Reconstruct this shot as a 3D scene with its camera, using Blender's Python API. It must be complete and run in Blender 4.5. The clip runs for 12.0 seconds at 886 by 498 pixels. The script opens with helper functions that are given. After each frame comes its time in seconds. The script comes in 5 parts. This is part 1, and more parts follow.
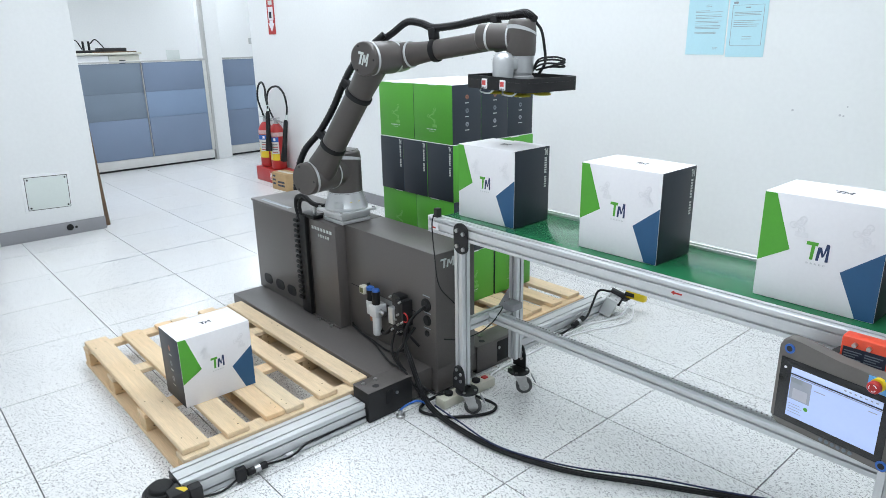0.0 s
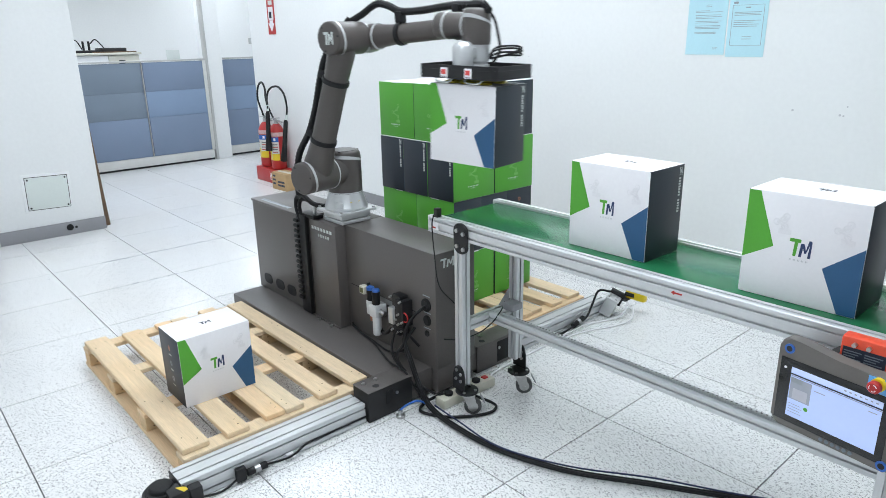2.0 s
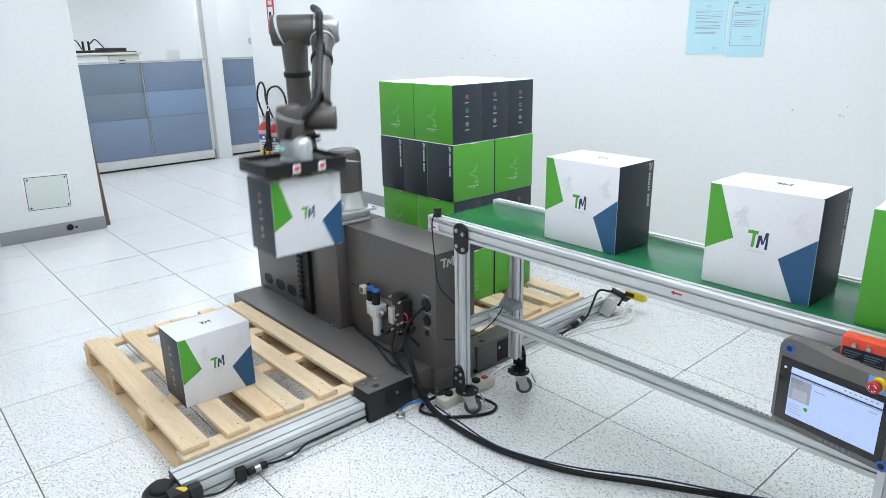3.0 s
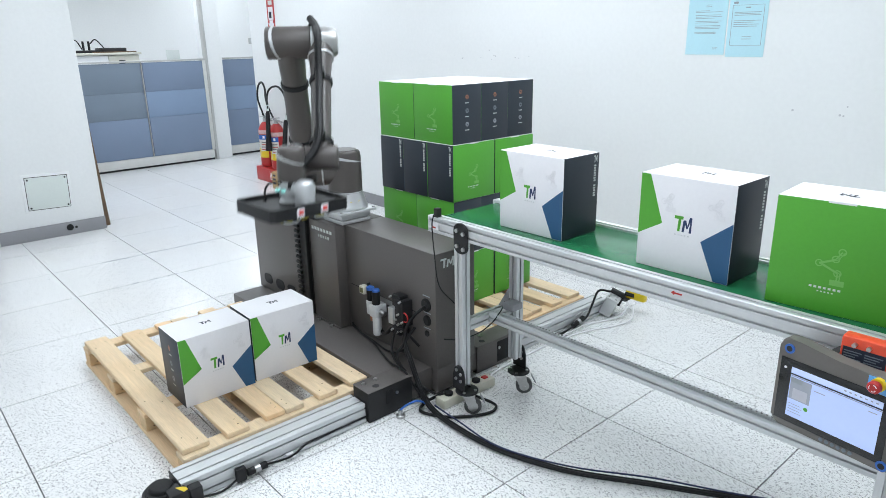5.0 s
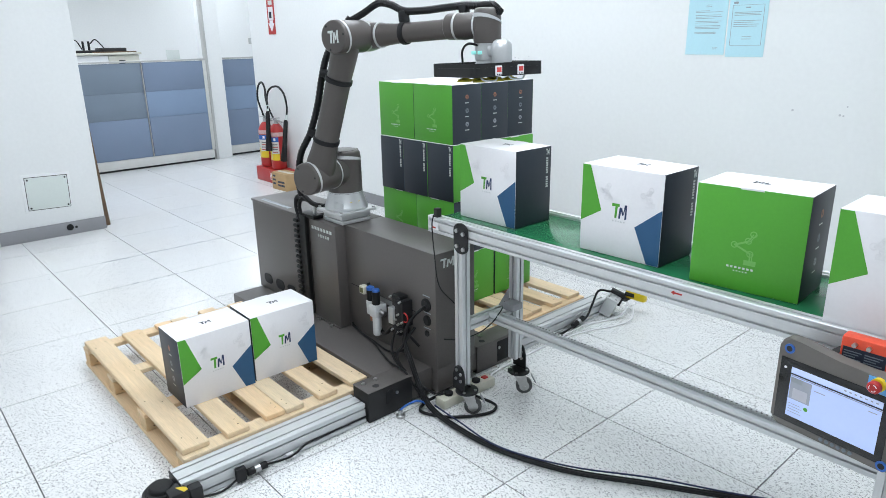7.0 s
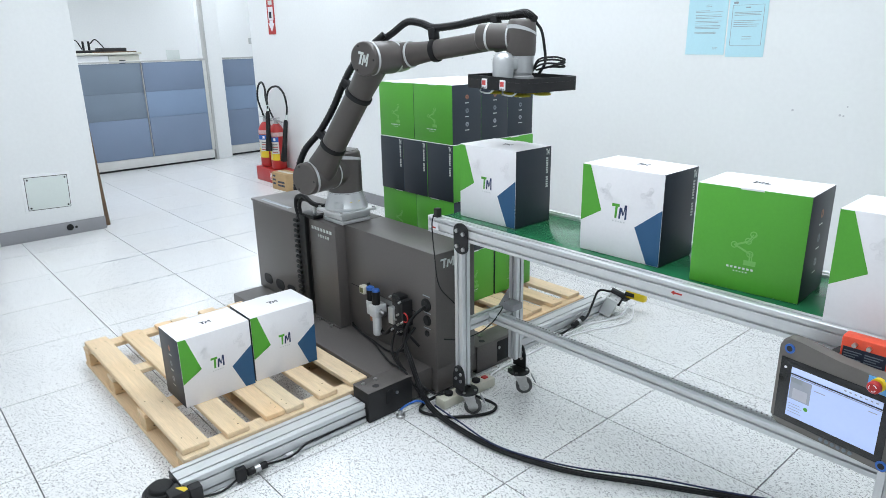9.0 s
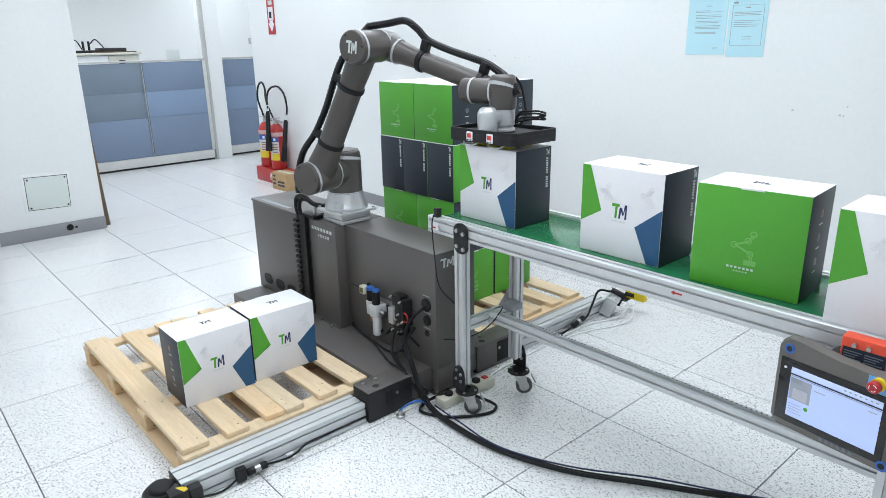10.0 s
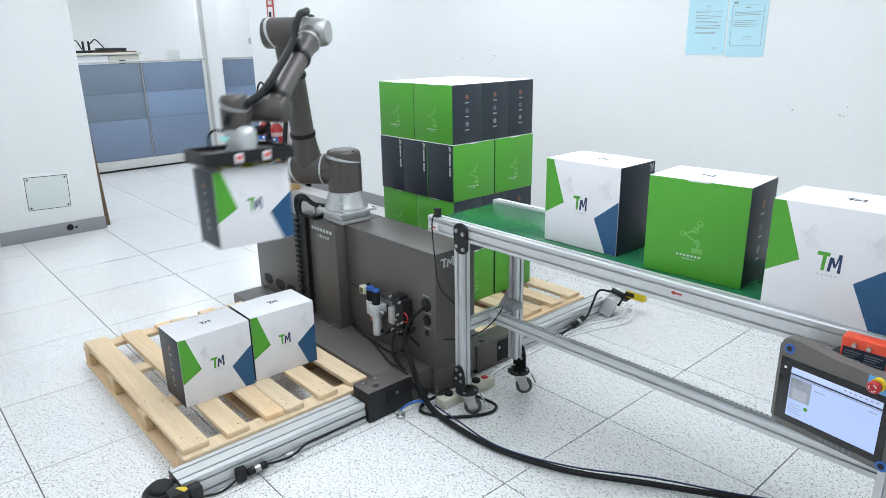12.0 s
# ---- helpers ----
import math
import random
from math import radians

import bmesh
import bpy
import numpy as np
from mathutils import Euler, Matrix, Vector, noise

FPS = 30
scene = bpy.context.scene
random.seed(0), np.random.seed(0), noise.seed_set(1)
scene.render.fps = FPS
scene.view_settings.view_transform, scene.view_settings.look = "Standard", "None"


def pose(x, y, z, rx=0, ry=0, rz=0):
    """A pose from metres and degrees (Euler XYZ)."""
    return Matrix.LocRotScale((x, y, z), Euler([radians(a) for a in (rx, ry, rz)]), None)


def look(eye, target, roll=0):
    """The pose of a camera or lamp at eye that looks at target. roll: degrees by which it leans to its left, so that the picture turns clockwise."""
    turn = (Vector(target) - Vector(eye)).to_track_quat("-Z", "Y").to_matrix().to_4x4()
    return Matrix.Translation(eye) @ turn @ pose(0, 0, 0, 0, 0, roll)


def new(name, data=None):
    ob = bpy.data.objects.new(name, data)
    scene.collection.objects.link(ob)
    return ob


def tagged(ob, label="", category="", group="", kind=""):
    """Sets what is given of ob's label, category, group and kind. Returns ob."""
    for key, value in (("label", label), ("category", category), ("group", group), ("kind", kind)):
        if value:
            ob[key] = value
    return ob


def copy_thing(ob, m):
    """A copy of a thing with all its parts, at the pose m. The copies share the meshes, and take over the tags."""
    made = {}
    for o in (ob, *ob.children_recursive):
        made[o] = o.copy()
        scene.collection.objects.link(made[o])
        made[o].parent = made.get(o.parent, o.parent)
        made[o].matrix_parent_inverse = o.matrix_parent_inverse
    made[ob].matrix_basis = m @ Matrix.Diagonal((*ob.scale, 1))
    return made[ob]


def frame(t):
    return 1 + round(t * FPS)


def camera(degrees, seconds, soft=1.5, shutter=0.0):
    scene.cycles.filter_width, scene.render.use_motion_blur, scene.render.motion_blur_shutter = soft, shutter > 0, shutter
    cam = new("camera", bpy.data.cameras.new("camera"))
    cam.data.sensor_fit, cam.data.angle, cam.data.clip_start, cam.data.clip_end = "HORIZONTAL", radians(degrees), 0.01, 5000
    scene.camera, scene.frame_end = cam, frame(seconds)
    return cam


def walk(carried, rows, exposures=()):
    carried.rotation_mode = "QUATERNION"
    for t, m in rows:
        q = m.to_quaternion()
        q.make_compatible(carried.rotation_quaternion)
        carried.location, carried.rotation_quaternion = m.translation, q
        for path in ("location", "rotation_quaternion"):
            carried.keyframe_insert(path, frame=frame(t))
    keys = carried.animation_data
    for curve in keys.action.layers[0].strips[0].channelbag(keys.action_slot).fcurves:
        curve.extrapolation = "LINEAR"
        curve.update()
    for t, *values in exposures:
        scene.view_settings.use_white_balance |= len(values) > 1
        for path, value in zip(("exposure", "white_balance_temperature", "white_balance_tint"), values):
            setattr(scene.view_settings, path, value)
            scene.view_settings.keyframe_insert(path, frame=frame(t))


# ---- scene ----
cam = camera(66.95, 12.0, soft=0.5, shutter=0.3)
EYE = Vector((1.9394, -0.8463, 1.4724))
TARGET = EYE + Vector((-0.71525, 0.63062, -0.30136))
VIEW = look(EYE, TARGET, -1.008)
walk(cam, [(0.0, VIEW), (12.0, VIEW)], exposures=[(0.0, 0.0), (12.0, 0.0)])

# ---- light ----
CEIL = 2.75
LAMP_COLOR = (0.81, 0.905, 1.0)
LAMP_WATTS = 10.5
# Unseen panels: kind inferred from floor reflections, extra ones added to brighten dim areas.
LAMPS = [(-8.8, 0.6), (-8.8, 4.2), (-7.4, 0.9), (-7.4, 2.4), (-7.4, 4.2), (-6.0, 4.2), (-6.0, 2.2), (-4.8, 1.2), (-4.9, -0.9), (-3.5, 2.25), (-2.4, -1.2), (-2.4, 0.5),
         (-1.2, 1.95), (0.6, -1.1), (0.2, 0.5), (1.0, 1.1), (1.4, -0.5), (0.1, 1.25)]
world = bpy.data.worlds.new("room_world")
world.use_nodes = True
world.node_tree.nodes["Background"].inputs[0].default_value = (0.85, 0.93, 1.0, 1)
world.node_tree.nodes["Background"].inputs[1].default_value = 0.25
scene.world = world


# ---- materials ----
def mat(name, color, rough=0.5, metal=0.0, vary=0.06, scale=8.0, fine=120.0, bump=0.0, bump_scale=300.0,
        stretch=(1, 1, 1), spec=0.5, glow=0.0, rand=0.0):
    """A surface with slow stains, fine grain and fine relief."""
    m = bpy.data.materials.new(name)
    m.use_nodes = True
    nt = m.node_tree
    b = nt.nodes["Principled BSDF"]
    tc = nt.nodes.new("ShaderNodeTexCoord")
    mp = nt.nodes.new("ShaderNodeMapping")
    mp.inputs["Scale"].default_value = stretch
    nt.links.new(tc.outputs["Object"], mp.inputs[0])
    n1 = nt.nodes.new("ShaderNodeTexNoise")
    n1.inputs["Scale"].default_value, n1.inputs["Detail"].default_value = scale, 4
    n2 = nt.nodes.new("ShaderNodeTexNoise")
    n2.inputs["Scale"].default_value, n2.inputs["Detail"].default_value = fine, 2
    for n in (n1, n2):
        nt.links.new(mp.outputs[0], n.inputs["Vector"])
    add = nt.nodes.new("ShaderNodeMath")
    add.operation = "ADD"
    nt.links.new(n1.outputs[0], add.inputs[0])
    nt.links.new(n2.outputs[0], add.inputs[1])
    last = add
    if rand:
        oi = nt.nodes.new("ShaderNodeObjectInfo")
        mr = nt.nodes.new("ShaderNodeMath")
        mr.operation = "MULTIPLY_ADD"
        nt.links.new(oi.outputs["Random"], mr.inputs[0])
        mr.inputs[1].default_value = rand
        nt.links.new(add.outputs[0], mr.inputs[2])
        last = mr
    rm = nt.nodes.new("ShaderNodeMapRange")
    rm.inputs["From Min"].default_value, rm.inputs["From Max"].default_value = 0.6, 1.4 + rand
    rm.inputs["To Min"].default_value, rm.inputs["To Max"].default_value = 1 - vary, 1 + vary
    nt.links.new(last.outputs[0], rm.inputs[0])
    mul = nt.nodes.new("ShaderNodeVectorMath")
    mul.operation = "SCALE"
    mul.inputs[0].default_value = color
    nt.links.new(rm.outputs[0], mul.inputs["Scale"])
    nt.links.new(mul.outputs[0], b.inputs["Base Color"])
    rr = nt.nodes.new("ShaderNodeMapRange")
    rr.inputs["To Min"].default_value, rr.inputs["To Max"].default_value = rough * 0.85, min(1.0, rough * 1.15)
    nt.links.new(n1.outputs[0], rr.inputs[0])
    nt.links.new(rr.outputs[0], b.inputs["Roughness"])
    b.inputs["Metallic"].default_value = metal
    b.inputs["Specular IOR Level"].default_value = spec
    if bump:
        n3 = nt.nodes.new("ShaderNodeTexNoise")
        n3.inputs["Scale"].default_value, n3.inputs["Detail"].default_value = bump_scale, 3
        nt.links.new(mp.outputs[0], n3.inputs["Vector"])
        bp = nt.nodes.new("ShaderNodeBump")
        bp.inputs["Strength"].default_value, bp.inputs["Distance"].default_value = bump, 0.002
        nt.links.new(n3.outputs[0], bp.inputs["Height"])
        nt.links.new(bp.outputs[0], b.inputs["Normal"])
    if glow:
        b.inputs["Emission Color"].default_value = (*color, 1)
        b.inputs["Emission Strength"].default_value = glow
    return m


def floor_mat():
    """White laminate with a fine grey fleck, as on raised access floor tiles."""
    m = mat("floor_laminate", (0.84, 0.84, 0.84), rough=0.20, vary=0.05, scale=1.6, fine=35, bump=0.03, bump_scale=60, rand=0.12)
    nt = m.node_tree
    b = nt.nodes["Principled BSDF"]
    base = b.inputs["Base Color"].links[0].from_socket
    tc = nt.nodes.new("ShaderNodeNewGeometry")
    last = base
    for sc, lo, hi, col, seed in ((120.0, 0.596, 0.621, (0.33, 0.33, 0.335), 0.0), (85.0, 0.630, 0.658, (0.35, 0.35, 0.355), 7.3), (170.0, 0.59, 0.64, (0.55, 0.55, 0.55), 3.1)):
        mp = nt.nodes.new("ShaderNodeMapping")
        mp.inputs["Location"].default_value = (seed, seed * 1.7, 0)
        mp.inputs["Rotation"].default_value = (0, 0, 0.6)
        mp.inputs["Scale"].default_value = (1.0, 1.25, 1.0)
        nt.links.new(tc.outputs["Position"], mp.inputs[0])
        n = nt.nodes.new("ShaderNodeTexNoise")
        n.inputs["Scale"].default_value, n.inputs["Detail"].default_value, n.inputs["Distortion"].default_value = sc, 2.0, 0.6
        nt.links.new(mp.outputs[0], n.inputs["Vector"])
        r = nt.nodes.new("ShaderNodeMapRange")
        r.inputs["From Min"].default_value, r.inputs["From Max"].default_value = lo, hi
        nt.links.new(n.outputs[0], r.inputs[0])
        mix = nt.nodes.new("ShaderNodeMix")
        mix.data_type = "RGBA"
        nt.links.new(r.outputs[0], mix.inputs["Factor"])
        nt.links.new(last, mix.inputs["A"])
        mix.inputs["B"].default_value = (*col, 1)
        last = mix.outputs["Result"]
    n = nt.nodes.new("ShaderNodeTexNoise")
    n.inputs["Scale"].default_value, n.inputs["Detail"].default_value = 1.1, 6
    nt.links.new(tc.outputs["Position"], n.inputs["Vector"])
    r = nt.nodes.new("ShaderNodeMapRange")
    r.inputs["From Min"].default_value, r.inputs["From Max"].default_value, r.inputs["To Max"].default_value = 0.45, 0.75, 0.6
    nt.links.new(n.outputs[0], r.inputs[0])
    mix = nt.nodes.new("ShaderNodeMix")
    mix.data_type, mix.blend_type = "RGBA", "MULTIPLY"
    nt.links.new(r.outputs[0], mix.inputs["Factor"])
    nt.links.new(last, mix.inputs["A"])
    mix.inputs["B"].default_value = (0.95, 0.925, 0.89, 1)
    nt.links.new(mix.outputs["Result"], b.inputs["Base Color"])
    return m


def wood_mat(name, color, vary=0.16):
    """Rough sawn softwood with grain along x."""
    m = mat(name, color, rough=0.75, vary=vary, scale=9, fine=60, stretch=(0.35, 6, 6), bump=0.25, bump_scale=90, spec=0.25, rand=0.5)
    nt = m.node_tree
    b = nt.nodes["Principled BSDF"]
    base = b.inputs["Base Color"].links[0].from_socket
    oi = nt.nodes.new("ShaderNodeObjectInfo")
    tc = nt.nodes.new("ShaderNodeTexCoord")
    knots = nt.nodes.new("ShaderNodeTexNoise")
    knots.inputs["Scale"].default_value, knots.inputs["Detail"].default_value = 5.0, 2
    nt.links.new(tc.outputs["Object"], knots.inputs["Vector"])
    amount = nt.nodes.new("ShaderNodeMath")
    amount.operation = "MULTIPLY"
    nt.links.new(oi.outputs["Random"], amount.inputs[0])
    nt.links.new(knots.outputs[0], amount.inputs[1])
    mix = nt.nodes.new("ShaderNodeMix")
    mix.data_type, mix.blend_type = "RGBA", "MULTIPLY"
    nt.links.new(amount.outputs[0], mix.inputs["Factor"])
    nt.links.new(base, mix.inputs["A"])
    mix.inputs["B"].default_value = (0.93, 0.74, 0.56, 1)
    nt.links.new(mix.outputs["Result"], b.inputs["Base Color"])
    return m


M_FLOOR = floor_mat()
M_JOINT = mat("floor_joint", (0.14, 0.14, 0.14), rough=0.8, spec=0.2)
M_WALL = mat("wall_paint", (0.80, 0.81, 0.81), rough=0.62, vary=0.025, scale=1.4, fine=40, bump=0.05, bump_scale=160, spec=0.3)
M_CEIL = mat("ceiling_board", (0.82, 0.83, 0.83), rough=0.8, vary=0.03)
M_BASEB = mat("baseboard_vinyl", (0.27, 0.27, 0.285), rough=0.45, vary=0.06)
M_DARK = mat("grey_powder_coat", (0.098, 0.088, 0.083), rough=0.40, vary=0.10, scale=3, bump=0.08, bump_scale=700)
M_BLACKM = mat("black_steel", (0.017, 0.017, 0.018), rough=0.45, vary=0.15, bump=0.05, spec=0.3)
M_ALU = mat("anodised_aluminium", (0.63, 0.64, 0.65), rough=0.48, metal=0.55, vary=0.05, scale=4, fine=200, stretch=(1, 1, 0.1))
M_SLOT = mat("slot_shadow_black", (0.03, 0.03, 0.031), rough=0.7, spec=0.2)
M_STEEL = mat("zinc_steel", (0.48, 0.48, 0.48), rough=0.3, metal=0.95, vary=0.1)
M_BELT = mat("green_belt", (0.018, 0.145, 0.060), rough=0.20, vary=0.10, scale=5, fine=300, bump=0.05, bump_scale=900)
M_WHITE = mat("white_card", (0.80, 0.79, 0.81), rough=0.5, vary=0.02, spec=0.35)
M_GREEN = mat("green_card", (0.085, 0.36, 0.035), rough=0.42, vary=0.04, spec=0.4)
M_NAVY = mat("navy_card", (0.025, 0.033, 0.045), rough=0.45, vary=0.06, spec=0.4)
M_BLUE = mat("blue_print", (0.022, 0.09, 0.20), rough=0.42, vary=0.03, spec=0.4)
M_INK = mat("dark_ink", (0.02, 0.025, 0.045), rough=0.5)
M_GREY = mat("grey_ink", (0.55, 0.55, 0.57), rough=0.5)
M_PALE = mat("pale_print", (0.60, 0.64, 0.62), rough=0.5)
M_PALEG = mat("pale_green_print", (0.17, 0.46, 0.10), rough=0.5)
M_ORANGE = mat("orange_print", (0.33, 0.13, 0.07), rough=0.5)
M_WOOD = wood_mat("pallet_pine", (0.76, 0.61, 0.42), 0.22)
M_WOOD2 = wood_mat("pallet_pine_inner", (0.68, 0.50, 0.30))
M_ROBOT = mat("robot_grey_paint", (0.074, 0.064, 0.060), rough=0.38, vary=0.05, scale=5, bump=0.04, bump_scale=800)
M_SILVER = mat("robot_silver", (0.55, 0.56, 0.57), rough=0.32, metal=0.55, vary=0.04)
M_RING = mat("white_seal_ring", (0.55, 0.56, 0.57), rough=0.35, vary=0.05, metal=0.3)
M_RUBBER = mat("black_rubber", (0.012, 0.012, 0.013), rough=0.5, vary=0.15, bump=0.1, spec=0.25)
M_HOSE = mat("black_corrugated_hose", (0.012, 0.012, 0.013), rough=0.45, vary=0.15, spec=0.25)
M_YELLOW = mat("yellow_plastic", (0.75, 0.55, 0.02), rough=0.4)
M_RED = mat("red_paint", (0.44, 0.022, 0.02), rough=0.35, vary=0.06)
M_ORED = mat("orange_red_plastic", (0.75, 0.075, 0.03), rough=0.4)
M_BLUEP = mat("blue_plastic", (0.025, 0.12, 0.44), rough=0.4)
M_FABRIC = mat("blue_grey_fabric", (0.21, 0.265, 0.365), rough=0.9, vary=0.05, scale=3, fine=500, bump=0.3, bump_scale=900, spec=0.15)
M_FABRIC2 = mat("pale_blue_fabric", (0.24, 0.32, 0.45), rough=0.9, vary=0.05, scale=3, fine=500, bump=0.3, bump_scale=900, spec=0.15)
M_FABRIC3 = mat("grey_fabric", (0.20, 0.245, 0.305), rough=0.9, vary=0.05, scale=3, fine=500, bump=0.3, bump_scale=900, spec=0.15)
M_TRIM = mat("grey_panel_trim", (0.48, 0.48, 0.47), rough=0.4, metal=0.2, vary=0.05)
M_TRIML = mat("pale_panel_trim", (0.62, 0.62, 0.60), rough=0.45, vary=0.06)
M_CREAM = mat("cream_laminate", (0.62, 0.61, 0.53), rough=0.5)
M_PAPER = mat("pale_blue_paper", (0.47, 0.72, 0.80), rough=0.6, vary=0.03)
M_COVER = mat("pale_green_paint", (0.66, 0.71, 0.68), rough=0.55, vary=0.04, scale=3)
M_BEIGE = mat("beige_plastic", (0.58, 0.56, 0.47), rough=0.45, vary=0.06)
M_CARD = mat("brown_cardboard", (0.45, 0.30, 0.15), rough=0.7, vary=0.1)
M_BROWN = mat("brown_door_edge", (0.13, 0.08, 0.045), rough=0.6, vary=0.2)
M_PENDANT = mat("pendant_grey_plastic", (0.13, 0.118, 0.108), rough=0.45, vary=0.05)
M_GLASSY = mat("black_bezel", (0.012, 0.012, 0.013), rough=0.12)
M_SCREEN = mat("lit_screen", (0.44, 0.54, 0.84), rough=0.25, glow=0.31, vary=0.02)
M_SCREENW = mat("lit_screen_white", (0.52, 0.60, 0.84), rough=0.25, glow=0.32, vary=0.02)
M_SCREEN2 = mat("lit_screen_grey", (0.26, 0.28, 0.33), rough=0.25, glow=0.4)
M_LAMP = mat("lamp_diffuser", (0.95, 0.98, 1.0), rough=0.4, glow=2.0)
M_LED = mat("red_led_display", (0.55, 0.06, 0.055), rough=0.3, glow=0.2)
M_LEDT = mat("teal_led", (0.3, 0.75, 0.7), rough=0.3, glow=0.35)


# ---- mesh helpers ----
def finish(ob, bm, angle=40):
    bmesh.ops.recalc_face_normals(bm, faces=bm.faces)
    bm.to_mesh(ob.data)
    bm.free()
    ob.data.shade_smooth()
    ob.data.set_sharp_from_angle(angle=radians(angle))
    return ob


def part(name, bm, material, parent=None, label="", at=None, kind=""):
    """Link a bmesh as one mesh object, under a thing or a part of it."""
    ob = new(name, bpy.data.meshes.new(name))
    finish(ob, bm)
    for m in (material if isinstance(material, (list, tuple)) else [material]):
        ob.data.materials.append(m)
    if parent:
        ob.parent = parent
    if at is not None:
        ob.matrix_basis = at
    if label or kind:
        tagged(ob, label, kind=kind)
    return ob


def lettering(name, text, size, material, parent, at):
    """Words in the built-in font as a thin mesh, from their lower left corner."""
    cu = bpy.data.curves.new(name, "FONT")
    cu.body, cu.size, cu.extrude = text, size, 0.0004
    tmp = new(name, cu)
    mesh = bpy.data.meshes.new_from_object(tmp.evaluated_get(bpy.context.evaluated_depsgraph_get()))
    bpy.data.objects.remove(tmp)
    mesh.materials.clear()
    mesh.materials.append(material)
    ob = new(name, mesh)
    ob.parent, ob.matrix_basis = parent, at
    return ob


def share(name, mesh, parent=None, at=None):
    ob = new(name, mesh)
    if parent:
        ob.parent = parent
    if at is not None:
        ob.matrix_basis = at
    return ob


def thing(name, label, category, at=None, group="", kind=""):
    ob = new(name)
    ob.empty_display_size = 0.05
    if at is not None:
        ob.matrix_basis = at
    return tagged(ob, label, category, group, kind)


def box(lo, hi, bevel=0.0, bm=None, seg=2):
    bm = bm or bmesh.new()
    lo, hi = Vector(lo), Vector(hi)
    r = bmesh.ops.create_cube(bm, size=1.0, matrix=Matrix.Translation((lo + hi) / 2) @ Matrix.Diagonal((*(hi - lo), 1)))
    if bevel:
        es = list({e for v in r["verts"] for e in v.link_edges})
        bmesh.ops.bevel(bm, geom=es, offset=bevel, segments=seg, affect="EDGES", profile=0.5)
    return bm


def cyl(a, b, r, r2=None, bm=None, seg=28, bevel=0.0):
    bm = bm or bmesh.new()
    a, b = Vector(a), Vector(b)
    d = b - a
    m = Matrix.Translation((a + b) / 2) @ d.to_track_quat("Z", "Y").to_matrix().to_4x4()
    res = bmesh.ops.create_cone(bm, cap_ends=True, segments=seg, radius1=r, radius2=r if r2 is None else r2, depth=d.length, matrix=m)
    if bevel:
        es = [e for e in {e for v in res["verts"] for e in v.link_edges} if max(len(f.verts) for f in e.link_faces) > 4]
        bmesh.ops.bevel(bm, geom=es, offset=bevel, segments=3, affect="EDGES", profile=0.5)
    return bm


def lathe(profile, a, b, bm=None, seg=32):
    """Turn a profile of (radius, fraction along a to b)."""
    bm = bm or bmesh.new()
    a, b = Vector(a), Vector(b)
    d = b - a
    q = d.to_track_quat("Z", "Y")
    rings = []
    for r, f in profile:
        c = a + d * f
        rings.append([bm.verts.new(c + q @ Vector((r * math.cos(2 * math.pi * k / seg), r * math.sin(2 * math.pi * k / seg), 0))) for k in range(seg)])
    for p, n in zip(rings, rings[1:]):
        for k in range(seg):
            bm.faces.new((p[k], p[(k + 1) % seg], n[(k + 1) % seg], n[k]))
    bm.faces.new(rings[0][::-1])
    bm.faces.new(rings[-1])
    return bm


def smooth_path(pts, n=6):
    pts = [Vector(p) for p in pts]
    ext = [2 * pts[0] - pts[1]] + pts + [2 * pts[-1] - pts[-2]]
    out = []
    for i in range(1, len(ext) - 2):
        p0, p1, p2, p3 = ext[i - 1:i + 3]
        for k in range(n):
            t = k / n
            out.append(0.5 * (2 * p1 + (p2 - p0) * t + (2 * p0 - 5 * p1 + 4 * p2 - p3) * t * t + (3 * p1 - p0 - 3 * p2 + p3) * t ** 3))
    out.append(pts[-1])
    return out


def tube(pts, r, bm=None, seg=8, n=6, ribs=0.0):
    """A hose or cable along smoothed points; ribs: the depth of its corrugation."""
    bm = bm or bmesh.new()
    path = smooth_path(pts, n)
    rings, up = [], None
    for i, p in enumerate(path):
        t = (path[min(i + 1, len(path) - 1)] - path[max(i - 1, 0)]).normalized()
        if up is None:
            up = t.orthogonal().normalized()
        up = (up - t * up.dot(t)).normalized()
        side = t.cross(up)
        rr = r - (ribs if i % 2 else 0)
        rings.append([bm.verts.new(p + rr * (math.cos(2 * math.pi * k / seg) * up + math.sin(2 * math.pi * k / seg) * side)) for k in range(seg)])
    for a, b in zip(rings, rings[1:]):
        for k in range(seg):
            bm.faces.new((a[k], a[(k + 1) % seg], b[(k + 1) % seg], b[k]))
    bm.faces.new(rings[0][::-1])
    bm.faces.new(rings[-1])
    return bm


def slab(poly, z0, z1, bm=None):
    """A flat polygon in x, y with thickness."""
    bm = bm or bmesh.new()
    lo = [bm.verts.new((x, y, z0)) for x, y in poly]
    hi = [bm.verts.new((x, y, z1)) for x, y in poly]
    bm.faces.new(lo[::-1])
    bm.faces.new(hi)
    for i in range(len(poly)):
        j = (i + 1) % len(poly)
        bm.faces.new((lo[i], lo[j], hi[j], hi[i]))
    return bm


